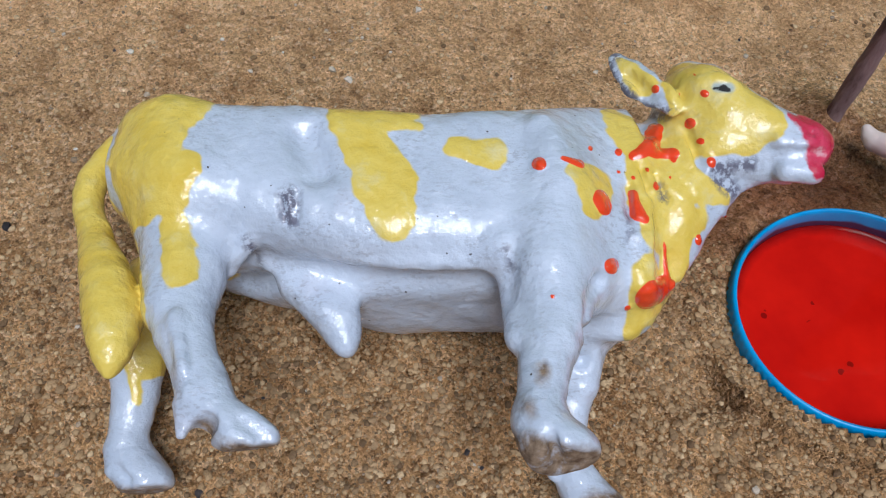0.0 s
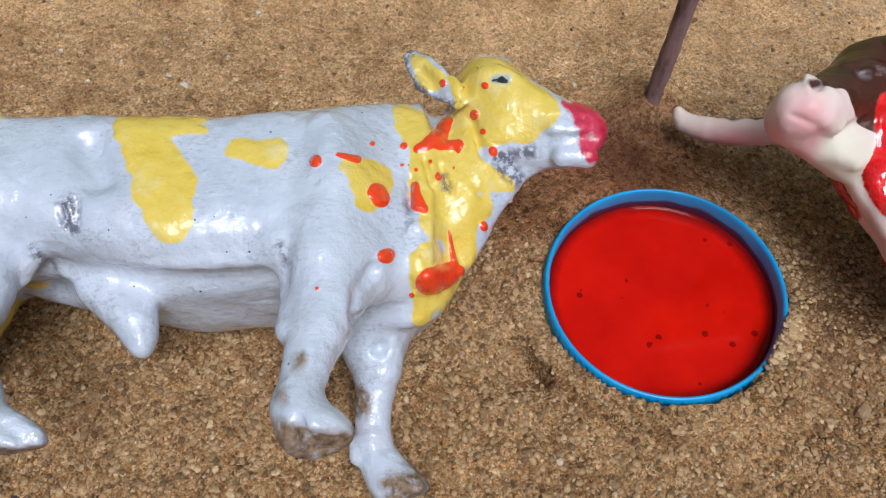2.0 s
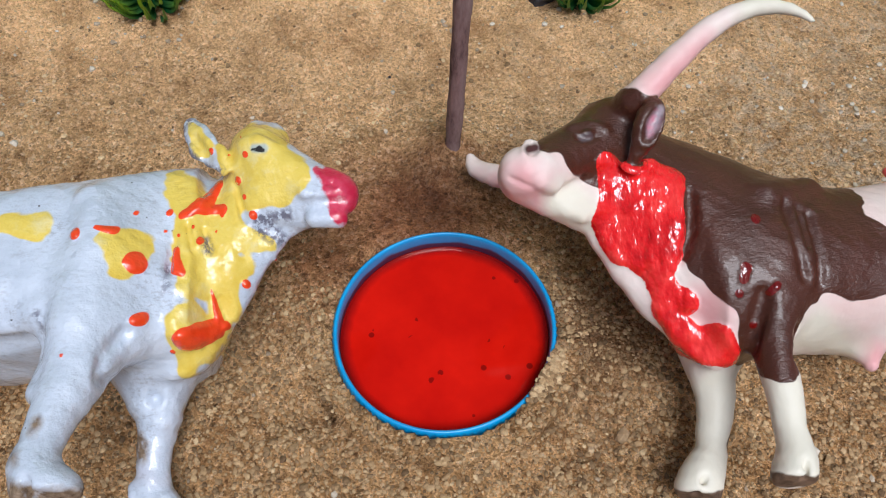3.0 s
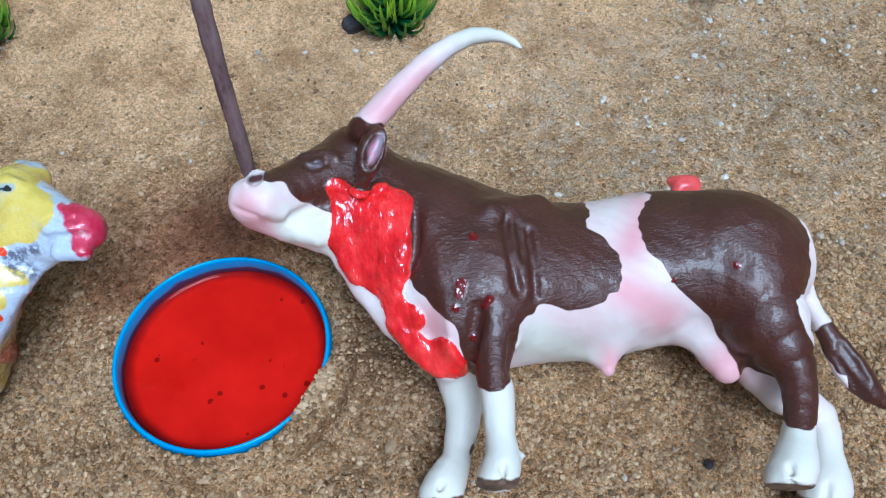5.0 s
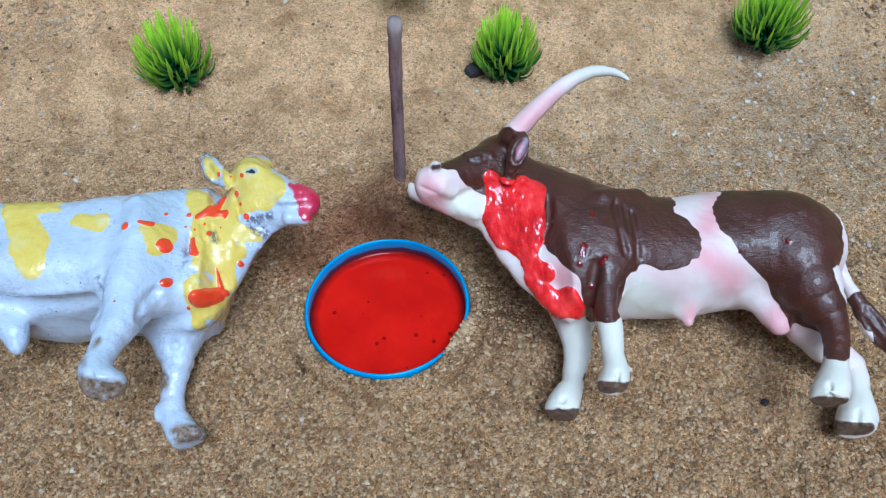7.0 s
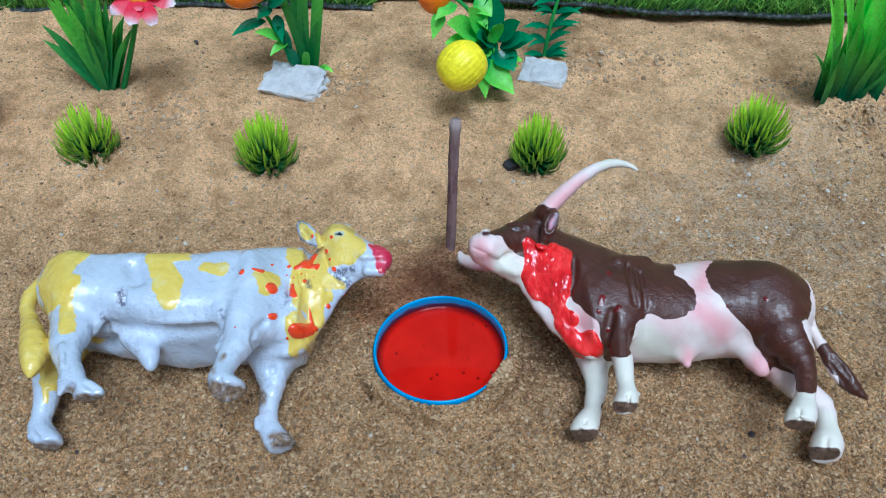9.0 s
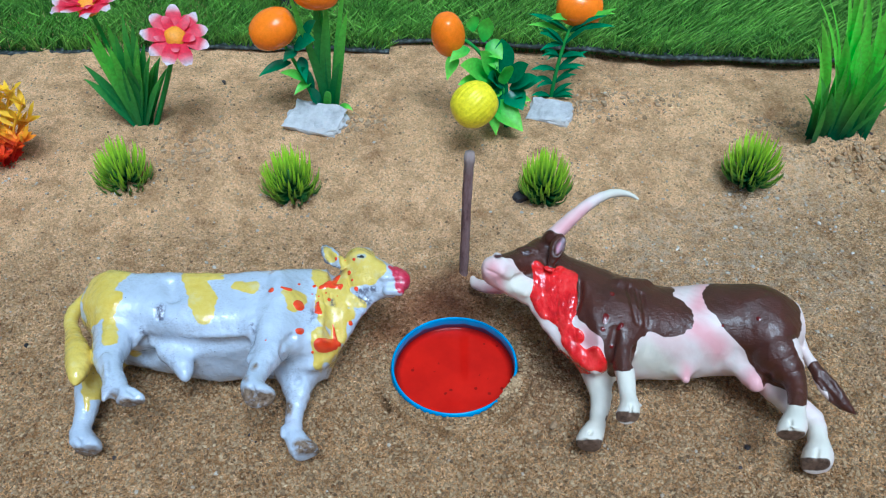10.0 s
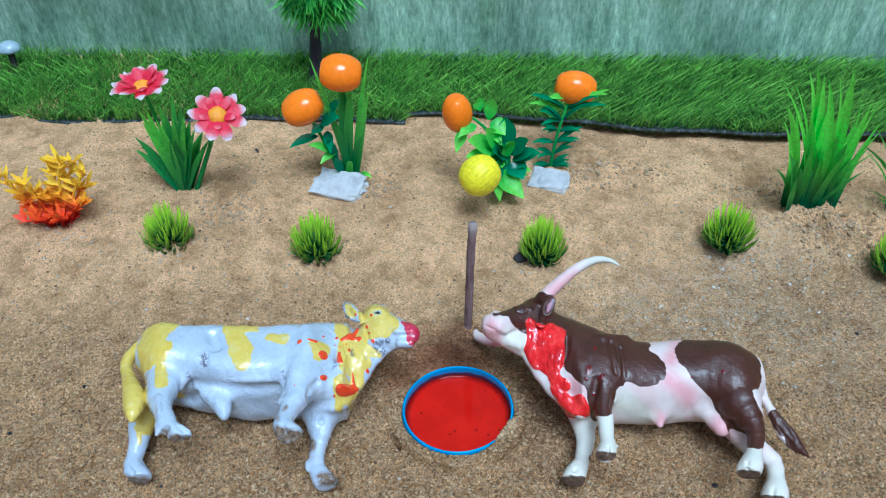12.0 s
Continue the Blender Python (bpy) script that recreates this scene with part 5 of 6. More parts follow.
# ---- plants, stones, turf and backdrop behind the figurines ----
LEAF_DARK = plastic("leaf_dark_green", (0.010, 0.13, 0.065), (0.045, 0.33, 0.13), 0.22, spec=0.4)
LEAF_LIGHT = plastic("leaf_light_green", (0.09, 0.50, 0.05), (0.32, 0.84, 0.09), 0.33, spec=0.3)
# blade colours carry light: shaded dark root, sunlit lime tip
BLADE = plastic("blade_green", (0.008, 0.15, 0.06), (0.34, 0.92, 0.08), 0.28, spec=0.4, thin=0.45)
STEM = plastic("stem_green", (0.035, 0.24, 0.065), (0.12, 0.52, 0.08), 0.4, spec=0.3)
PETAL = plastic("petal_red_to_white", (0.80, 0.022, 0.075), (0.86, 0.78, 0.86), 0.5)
POLLEN = plastic("pollen_yellow", (0.80, 0.24, 0.008), (0.86, 0.40, 0.015), 0.6, along=False)
ORANGE = plastic("orange_skin", (0.90, 0.175, 0.0005), (0.95, 0.25, 0.001), 0.10, spec=0.35, along=False, wear=0.08)
LEMON = plastic("yellow_skin", (0.84, 0.68, 0.004), (0.92, 0.84, 0.010), 0.38, spec=0.3, along=False, wear=0.18)


def curve_through(a, b, c, n=7):
    """Points of a bow from a over b to c."""
    a, b, c = Vector(a), Vector(b), Vector(c)
    ctrl = 2 * b - (a + c) / 2
    return [(1 - t) ** 2 * a + 2 * t * (1 - t) * ctrl + t * t * c for t in (i / (n - 1) for i in range(n))]


def leaf(parent, material, a, c, width, sag=0.0, name="leaf", side=None, shape=None, fold=0.2, first=0.0, last=1.0):
    """A single leaf from a to c, a mesh of its own."""
    a, c = Vector(a), Vector(c)
    mid = (a + c) / 2 + Vector((0, 0, sag))
    spine = curve_through(a, mid, c, 9)
    shape = shape or [0.15, 0.6, 0.9, 1.0, 0.98, 0.85, 0.62, 0.34, 0.04]
    if side is None:
        side = (c - a).cross(Vector((0, -0.55, 0.83)))
    s = Sheet()
    s.strip(spine, [width * k for k in shape], side, fold, first, last)
    return part(name, s.mesh(name), material, parent)


NECKED = [0.22, 0.42, 0.70, 0.95, 1.0, 0.88, 0.68, 0.38, 0.05]
LONG = [0.6, 0.8, 0.95, 1.0, 0.97, 0.85, 0.66, 0.38, 0.05]


def stem(parent, spine, radius, material=None, name="stem"):
    s = Sheet()
    s.tube(spine, [radius * (1 - 0.35 * i / (len(spine) - 1)) for i in range(len(spine))], 8)
    return part(name, s.mesh(name), material or STEM, parent)


def fruit(parent, at, size, material, turn, name, ribs=0, dimple=0.12, label=""):
    bm = bmesh.new()
    bmesh.ops.create_uvsphere(bm, u_segments=96, v_segments=48, radius=1)
    for v in bm.verts:
        x, y, z = v.co
        pole = max(0.0, (abs(x) - 0.75) / 0.25)
        k = 1 - dimple * pole ** 2
        if ribs:
            a = math.atan2(z, y)
            k += 0.014 * math.sin(ribs * a + 2.0 * math.sin(3 * x)) * (1 - x * x)
        k += 0.015 * math.sin(3 * x + 1) * math.cos(2.5 * y)
        v.co = Vector((x, y, z)) * k
    bmesh.ops.transform(bm, matrix=Matrix.LocRotScale(Vector(at), Euler([radians(v) for v in turn]), Vector(size)), verts=bm.verts)
    return part(name, bm, material, parent, label)


def flower(parent, at, facing, radius, seed, petals=10, cup=0.1):
    """A flower head: a domed centre that carries its petals."""
    rng = random.Random(seed)
    frame_of = Vector(facing).to_track_quat("Z", "Y").to_matrix()
    bm = bmesh.new()
    bmesh.ops.create_uvsphere(bm, u_segments=20, v_segments=10, radius=radius * 0.34)
    for v in bm.verts:
        v.co.z *= 0.75
        v.co += Vector((rng.uniform(-1, 1), rng.uniform(-1, 1), rng.uniform(-1, 1))) * radius * 0.008
        v.co = frame_of @ v.co + Vector(at)
    head = part("flower_head", bm, POLLEN, parent, "pink and white flower with orange centre")
    for ring, count, reach in ((0, petals, 1.0), (1, petals - 4, 0.66)):
        for i in range(count):
            a = 2 * math.pi * (i + 0.5 * ring) / count + rng.uniform(-0.1, 0.1)
            d, up = Vector((math.cos(a), math.sin(a), 0)), Vector((0, 0, 1))
            r = radius * reach * rng.uniform(0.92, 1.05)
            lift = (rng.uniform(0.02, 0.16) + cup + 0.06 * ring) * radius
            pts = [frame_of @ (d * r * t + up * (lift * t * 1.4 - 0.25 * r * t * t * rng.uniform(0.2, 0.9))) + Vector(at) for t in (0.08, 0.25, 0.42, 0.58, 0.73, 0.87, 0.96, 1.0)]
            s = Sheet()
            w = radius * 0.46 * reach
            s.strip(pts, [w * k for k in (0.35, 0.62, 0.88, 1.0, 0.95, 0.72, 0.36, 0.04)], frame_of @ Vector((-math.sin(a), math.cos(a), 0)), 0.12, 0.0, 1.0)
            s.a = [min(1, max(0, (v - 0.56) / 0.22)) * (1 - 0.75 * ring) for v in s.a]
            part("petal", s.mesh("petal"), PETAL, head)


def build_daisies():
    base = (-0.0752, 0.2415, 0.0060)
    p = thing("flower_plant", *base, "artificial plant with two pink and white daisies and green blades", "plastic plant")
    L = lambda *v: Vector(v) - Vector(base)
    one, two = L(-0.0867, 0.2483, 0.0770), L(-0.0421, 0.2293, 0.0690)
    stem(p, curve_through((0, 0, -0.006), L(-0.0818, 0.2483, 0.0403), one), 0.0016)
    stem(p, curve_through((0.002, -0.001, -0.006), L(-0.0550, 0.2394, 0.0395), two), 0.0016)
    flower(p, one, (-0.10, -0.12, 0.98), 0.0175, 3, 10, 0.22)
    flower(p, two, (0.22, -0.50, 0.80), 0.0165, 4, 9, 0.05)
    rng = random.Random(9)
    ends = ((-0.098, 0.046, 0.0055, 0.35), (-0.090, 0.066, 0.0050, 0.95), (-0.086, 0.070, 0.0045, 1.0), (-0.085, 0.062, 0.0060, 0.9), (-0.079, 0.071, 0.0055, 0.8), (-0.075, 0.066, 0.0060, 0.45), (-0.070, 0.075, 0.0050, 0.55),
            (-0.065, 0.071, 0.0065, 0.35), (-0.063, 0.066, 0.0050, 0.7), (-0.061, 0.060, 0.0055, 0.4), (-0.059, 0.056, 0.0045, 0.5), (-0.057, 0.050, 0.0040, 0.6), (-0.055, 0.043, 0.0040, 0.35), (-0.079, 0.056, 0.0065, 0.3), (-0.072, 0.058, 0.0070, 0.3))
    # low tones paint shade into the middle of the clump
    for i, (x, z, w, tone) in enumerate((*ends, *ends)):
        k = 0.85 if i >= len(ends) else 1.0
        a = Vector((rng.uniform(-0.0025, 0.0025), rng.uniform(-0.002, 0.002), -0.004))
        end = L(x + (1 - k) * rng.uniform(-0.03, 0.03), 0.2415 + rng.uniform(-0.006, 0.006), z * k)
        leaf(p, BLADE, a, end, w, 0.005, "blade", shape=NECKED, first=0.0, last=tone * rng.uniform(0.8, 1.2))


def build_orange_plant():
    base = (0.0237, 0.2521, 0.0055)
    p = thing("orange_plant", *base, "artificial plant with two shiny oranges, small leaves and long blades", "plastic plant")
    L = lambda *v: Vector(v) - Vector(base)
    top, low = L(0.0261, 0.2530, 0.0815), L(0.0023, 0.2489, 0.0619)
    stem(p, curve_through((0.002, 0, -0.006), L(0.0277, 0.2543, 0.0409), top), 0.0015)
    stem(p, curve_through((-0.001, -0.001, -0.006), L(0.0143, 0.2504, 0.0320), low), 0.0014)
    fruit(p, top, (0.0138, 0.0118, 0.0104), ORANGE, (10, 8, 0), "orange")
    fruit(p, low, (0.0136, 0.0118, 0.0102), ORANGE, (-5, -22, 10), "orange")
    for a, b, w, m in (((0.0115, 0.2483, 0.0508), (0.0240, 0.2417, 0.0587), 0.0095, LEAF_DARK), ((0.0135, 0.2483, 0.0488), (0.0059, 0.2438, 0.0458), 0.0062, LEAF_DARK), ((0.0094, 0.2479, 0.0428), (-0.0080, 0.2431, 0.0378), 0.0058, LEAF_DARK),
                       ((0.0174, 0.2494, 0.0301), (0.0033, 0.2444, 0.0389), 0.0055, LEAF_LIGHT), ((0.0184, 0.2504, 0.0291), (0.0093, 0.2427, 0.0261), 0.005, LEAF_LIGHT), ((0.0145, 0.2501, 0.0448), (0.0165, 0.2432, 0.0331), 0.006, LEAF_DARK),
                       ((0.0194, 0.2501, 0.0242), (0.0146, 0.2448, 0.0419), 0.005, LEAF_DARK), ((0.0214, 0.2495, 0.0144), (0.0174, 0.2451, 0.0282), 0.006, LEAF_DARK), ((0.0166, 0.2487, 0.0557), (0.0250, 0.2474, 0.0666), 0.006, LEAF_DARK)):
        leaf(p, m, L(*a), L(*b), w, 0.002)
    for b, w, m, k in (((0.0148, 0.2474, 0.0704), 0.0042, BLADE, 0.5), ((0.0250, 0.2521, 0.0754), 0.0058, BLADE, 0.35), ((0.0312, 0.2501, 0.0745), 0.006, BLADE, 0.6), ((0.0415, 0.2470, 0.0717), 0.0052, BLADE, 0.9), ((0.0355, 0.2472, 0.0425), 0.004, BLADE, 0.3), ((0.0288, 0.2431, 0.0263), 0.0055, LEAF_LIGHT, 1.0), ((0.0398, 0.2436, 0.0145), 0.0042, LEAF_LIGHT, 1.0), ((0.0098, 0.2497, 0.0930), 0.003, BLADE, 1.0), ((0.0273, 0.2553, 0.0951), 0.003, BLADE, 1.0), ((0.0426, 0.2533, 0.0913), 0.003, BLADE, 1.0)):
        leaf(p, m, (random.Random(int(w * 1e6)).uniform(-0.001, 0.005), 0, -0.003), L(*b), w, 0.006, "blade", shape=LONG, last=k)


def build_fruit_bush():
    base = (0.1229, 0.2351, 0.0064)
    p = thing("fruit_plant", *base, "artificial leafy plant with an orange and a ribbed yellow fruit", "plastic plant")
    L = lambda *v: Vector(v) - Vector(base)
    lemon, orange = L(0.1041, 0.2107, 0.0371), L(0.0927, 0.2449, 0.0583)
    crown = L(0.1211, 0.2365, 0.0309)
    stem(p, curve_through((0.002, 0, -0.008), L(0.1239, 0.2370, 0.0191), crown), 0.0017)
    stem(p, curve_through(crown, L(0.1131, 0.2242, 0.0349), lemon), 0.0012)
    stem(p, curve_through(crown, L(0.1078, 0.2427, 0.0504), orange), 0.0012)
    fruit(p, lemon, (0.0128, 0.0112, 0.0117), LEMON, (0, -24, 20), "yellow_fruit", ribs=26, dimple=0.05, label="ribbed yellow lemon")
    fruit(p, orange, (0.0125, 0.0095, 0.0088), ORANGE, (0, 82, 6), "orange")
    for a, b, w, m in (((0.1160, 0.2347, 0.0368), (0.0979, 0.2249, 0.0515), 0.0105, LEAF_LIGHT), ((0.1170, 0.2348, 0.0377), (0.1082, 0.2295, 0.0565), 0.0075, LEAF_LIGHT), ((0.1129, 0.2324, 0.0348), (0.0968, 0.2243, 0.0407), 0.007, LEAF_LIGHT),
                       ((0.1120, 0.2399, 0.0544), (0.1203, 0.2345, 0.0486), 0.009, LEAF_LIGHT), ((0.1110, 0.2409, 0.0554), (0.1132, 0.2407, 0.0692), 0.0065, LEAF_LIGHT), ((0.1059, 0.2431, 0.0603), (0.1040, 0.2426, 0.0681), 0.006, LEAF_LIGHT), ((0.1038, 0.2396, 0.0525), (0.0927, 0.2320, 0.0494), 0.0055, LEAF_LIGHT),
                       ((0.0967, 0.2392, 0.0494), (0.0915, 0.2324, 0.0386), 0.0055, LEAF_LIGHT), ((0.1120, 0.2396, 0.0496), (0.1182, 0.2330, 0.0427), 0.006, LEAF_LIGHT),
                       ((0.1221, 0.2346, 0.0329), (0.1122, 0.2267, 0.0427), 0.008, LEAF_DARK), ((0.1231, 0.2347, 0.0339), (0.1213, 0.2292, 0.0468), 0.0085, LEAF_LIGHT), ((0.1241, 0.2357, 0.0339), (0.1336, 0.2304, 0.0478), 0.0075, LEAF_DARK), ((0.1222, 0.2369, 0.0369), (0.1203, 0.2401, 0.0575), 0.0095, LEAF_DARK),
                       ((0.1251, 0.2345, 0.0309), (0.1387, 0.2291, 0.0409), 0.006, LEAF_DARK), ((0.1273, 0.2345, 0.0310), (0.1416, 0.2320, 0.0370), 0.0065, LEAF_DARK), ((0.1242, 0.2334, 0.0299), (0.1314, 0.2238, 0.0242), 0.0105, LEAF_DARK),
                       ((0.1160, 0.2279, 0.0270), (0.1314, 0.2191, 0.0139), 0.0105, LEAF_LIGHT), ((0.1150, 0.2279, 0.0270), (0.1171, 0.2188, 0.0124), 0.0065, LEAF_LIGHT), ((0.1161, 0.2292, 0.0309), (0.1151, 0.2213, 0.0212), 0.006, LEAF_DARK), ((0.1191, 0.2345, 0.0329), (0.1130, 0.2268, 0.0270), 0.007, LEAF_LIGHT)):
        leaf(p, m, L(*a), L(*b), w * 1.25, 0.002)
    rng = random.Random(61)
    for i in range(26):
        a = crown + Vector((rng.uniform(-0.010, 0.010), rng.uniform(-0.004, 0.004), rng.uniform(-0.014, 0.012)))
        d = Vector((rng.uniform(-1, 1), rng.uniform(-0.9, 0.2), rng.uniform(-0.3, 1.0))).normalized()
        leaf(p, LEAF_LIGHT if i % 3 == 0 else LEAF_DARK, a, a + d * rng.uniform(0.009, 0.015), rng.uniform(0.005, 0.0085), 0.002)


def build_orange_sprig():
    base = (0.1531, 0.2606, 0.0073)
    p = thing("orange_sprig", *base, "artificial sprig of dark feathery leaves bearing one orange", "plastic plant")
    L = lambda *v: Vector(v) - Vector(base)
    top = L(0.1675, 0.2771, 0.0553)
    axis = curve_through((0, 0, -0.008), L(0.1573, 0.2661, 0.0309), top, 9)
    stem(p, axis, 0.0013)
    fruit(p, top, (0.0146, 0.0106, 0.0104), ORANGE, (0, 8, -8), "orange")
    rng = random.Random(14)
    for i in range(44):
        k = 0.10 + 0.80 * i / 43
        a = axis[min(8, int(k * 8))]
        side = rng.choice((-1, 1))
        reach = 0.016 if i < 34 else 0.024
        b = a + Vector((side * rng.uniform(0.5, 1.0) * reach, -rng.uniform(0.1, 0.5) * reach, rng.uniform(0.0, 0.85) * reach))
        leaf(p, LEAF_LIGHT if i > 38 else LEAF_DARK, a, b, rng.uniform(0.0020, 0.0036) * (1.4 if i > 33 else 1), 0.002)


def build_tall_grass(base, blades, seed, label):
    """Blades by root x, tip x, tip y, height and width, each with a thinner one beside it."""
    p = thing("tall_grass", *base, label, "plastic plant", "tall grass clumps")
    rng = random.Random(seed)
    extra = [(r + rng.uniform(-0.003, 0.003), dx + rng.uniform(-0.006, 0.006), dy + rng.uniform(-0.006, 0.006), h * rng.uniform(0.55, 0.95), w * rng.uniform(0.45, 0.75)) for r, dx, dy, h, w in blades]
    fringe = [(r + rng.uniform(-0.004, 0.004), 1.15 * dx + rng.uniform(-0.008, 0.008), dy + rng.uniform(-0.004, 0.006), h * rng.uniform(0.75, 1.0), w * rng.uniform(0.3, 0.5)) for r, dx, dy, h, w in blades]
    for r, dx, dy, h, w in (*blades, *extra, *fringe):
        root = Vector((r, rng.uniform(-0.005, 0.004), -0.005))
        end = Vector((dx, dy - 0.006 * rng.random(), h))
        bend = root.lerp(end, 0.5) + Vector((-0.24 * (end.x - root.x) + 0.002 * rng.uniform(-1, 1), 0, 0.05 * h))
        s = Sheet()
        s.strip(curve_through(root, bend, end, 9), [0.8 * w * k for k in LONG], (1, 0.9 * rng.uniform(-1, 1), 0), 0.2)
        # short blades and all roots darkened, the clump's shade put into colour
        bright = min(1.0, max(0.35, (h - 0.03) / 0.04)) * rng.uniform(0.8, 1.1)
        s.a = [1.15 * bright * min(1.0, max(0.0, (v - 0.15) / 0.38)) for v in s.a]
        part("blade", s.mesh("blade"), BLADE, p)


def build_coral():
    base = (-0.1434, 0.2146, 0.0046)
    m, t, b = shader("red_to_yellow_plastic", 0.45, spec=0.25)
    paint_in(t, b, steps(t, attribute(t, "along"), (0.10, (0.80, 0.030, 0.014)), (0.40, (0.88, 0.12, 0.010)), (0.50, (0.96, 0.40, 0.010)), (0.72, (0.98, 0.64, 0.02))))
    thin_leaf(t, b, steps(t, attribute(t, "along"), (0.2, (0.70, 0.03, 0.01)), (0.7, (0.98, 0.72, 0.03))), 0.22)
    relief(t, b, grain(t, 900, 3), 0.12, 0.0004)
    p = thing("red_yellow_plant", *base, "spiky plastic plant shading from red base to yellow tips", "plastic plant")
    rng = random.Random(31)
    sprigs = ((-0.0235, 0.001, 0.030), (-0.016, 0.004, 0.016), (-0.010, -0.002, 0.028), (-0.005, 0.004, 0.020), (0.002, 0.0, 0.018), (0.006, 0.004, 0.036), (0.012, -0.001, 0.040), (0.017, 0.003, 0.038), (0.022, -0.001, 0.033), (0.016, -0.004, 0.016), (0.018, 0.004, 0.022), (-0.014, -0.006, 0.008), (0.006, -0.008, 0.010), (-0.004, -0.008, 0.009))
    for dx, dy, h in sprigs:
        dx, h = dx * 1.12, h * 1.15
        s = Sheet()
        end = Vector((dx, dy, h))
        axis = curve_through((dx * 0.25, 0, -0.004), end * 0.55 + Vector((0, 0, 0.002)), end, 8)
        s.tube(axis, [0.0007] * 8, 5)
        for k in range(26):
            q = axis[min(7, k // 3)]
            a = rng.uniform(0, 6.28)
            tip = q + Vector((math.cos(a) * 0.0078, math.sin(a) * 0.0066 - 0.001, rng.uniform(0.003, 0.0105)))
            mid = (q + tip) / 2 + Vector((0, 0, 0.0006))
            s.strip([q, (q + mid) / 2, mid, (mid + tip) / 2, tip], [0.0006, 0.0020, 0.0026, 0.0018, 0.0003], (tip - q).cross(Vector((0, -0.5, 0.8))), 0.15)
        s.a = [min(1, max(0, (v.z - 0.004) / 0.036 + rng.uniform(-0.06, 0.06))) for v in s.v]
        part("sprig", s.mesh("sprig"), m, p)


def stone(name, at, size, turn, seed, label, material):
    bm = bmesh.new()
    bmesh.ops.create_cube(bm, size=2)
    bmesh.ops.subdivide_edges(bm, edges=bm.edges[:], cuts=9, use_grid_fill=True)
    for v in bm.verts:
        r = v.co.normalized() * 1.25
        v.co = v.co.lerp(r, 0.22)
        n = noise.fractal(v.co * 1.3 + Vector((seed, 0, 0)), 0.8, 2.1, 5)
        n2 = noise.noise(v.co * 0.9 + Vector((0, seed, 3)))
        n3 = noise.noise(v.co * 2.6 + Vector((seed, 5, 0)))
        v.co *= 1 + 0.10 * n + 0.14 * n2 + 0.08 * n3 + 0.05 * noise.noise(v.co * 6 + Vector((seed, 0, 9)))
        v.co = Vector((v.co.x * size[0], v.co.y * size[1], v.co.z * size[2]))
    ob = tagged(part(name, bm, material), label, "stone", "pale stones" if material is PALE else "")
    ob.data.polygons.foreach_set("use_smooth", [False] * len(ob.data.polygons))
    ob.matrix_basis = pose(*at, *turn)


def pale_stone_material():
    m, t, b = shader("pale_stone", 0.85, spec=0.3)
    c = steps(t, grain(t, 120, 6, 0.7), (0.3, (0.34, 0.34, 0.35)), (0.5, (0.52, 0.52, 0.53)), (0.75, (0.64, 0.64, 0.65)))
    c = blend(t, maths(t, "MULTIPLY", steps(t, grain(t, 60, 4), (0.55, grey(0)), (0.7, grey(1))), 0.5), c, (0.42, 0.33, 0.24))
    paint_in(t, b, c)
    relief(t, b, grain(t, 380, 6, 0.7), 0.7, 0.0012)
    return m


def build_tree():
    base = (-0.0057, 0.3722, 0.0072)
    bark, t, b = shader("dark_purple_bark", 0.5)
    paint_in(t, b, steps(t, grain(t, 120, 5, 0.7, coords(t, (1, 1, 0.3))), (0.3, (0.022, 0.015, 0.032)), (0.7, (0.085, 0.060, 0.11))))
    relief(t, b, grain(t, 260, 4, 0.6, coords(t, (1, 1, 0.3))), 0.6, 0.001)
    p = thing("toy_tree", *base, "small artificial tree with dark trunk and spiky green crown", "plastic tree")
    s = Sheet()
    s.tube([(-0.002, 0.002, -0.006), (-0.0015, 0, 0.004), (0, 0, 0.018), (0.002, 0, 0.036), (0.004, 0, 0.058), (0.005, 0, 0.085)], [0.0085, 0.0062, 0.0048, 0.0042, 0.0038, 0.0034], 12)
    part("trunk", s.mesh("trunk"), bark, p)
    rng, crown = random.Random(77), Sheet()
    for i in range(1500):
        d = Vector((rng.gauss(0, 1), rng.gauss(0, 1), rng.gauss(0, 1))).normalized()
        c = Vector((0.008, 0, 0.084)) + Vector((d.x * 0.030, d.y * 0.028, d.z * 0.026)) * rng.uniform(0.55, 1.0)
        tip = c + d * 0.006 + Vector((rng.uniform(-0.008, 0.008), rng.uniform(-0.008, 0.008), -rng.uniform(0.001, 0.010)))
        w = rng.uniform(0.0012, 0.0018)
        crown.strip([c, (c * 2 + tip) / 3, (c + tip * 2) / 3, tip], [w, w, w * 0.8, w * 0.2], d.orthogonal(), 0.2)
    part("crown", crown.mesh("crown"), plastic("crown_green", (0.018, 0.17, 0.035), (0.26, 0.72, 0.09), 0.4), p)


def mat_front(x):
    """The line of the turf's front edge."""
    return 0.3230 - 0.0750 * x + 0.004 * math.sin(14 * x + 1) - 0.012 * min(1.0, max(0.0, (x - 0.19) / 0.10))


def wall_line(x):
    return 0.4137 - 0.0750 * x


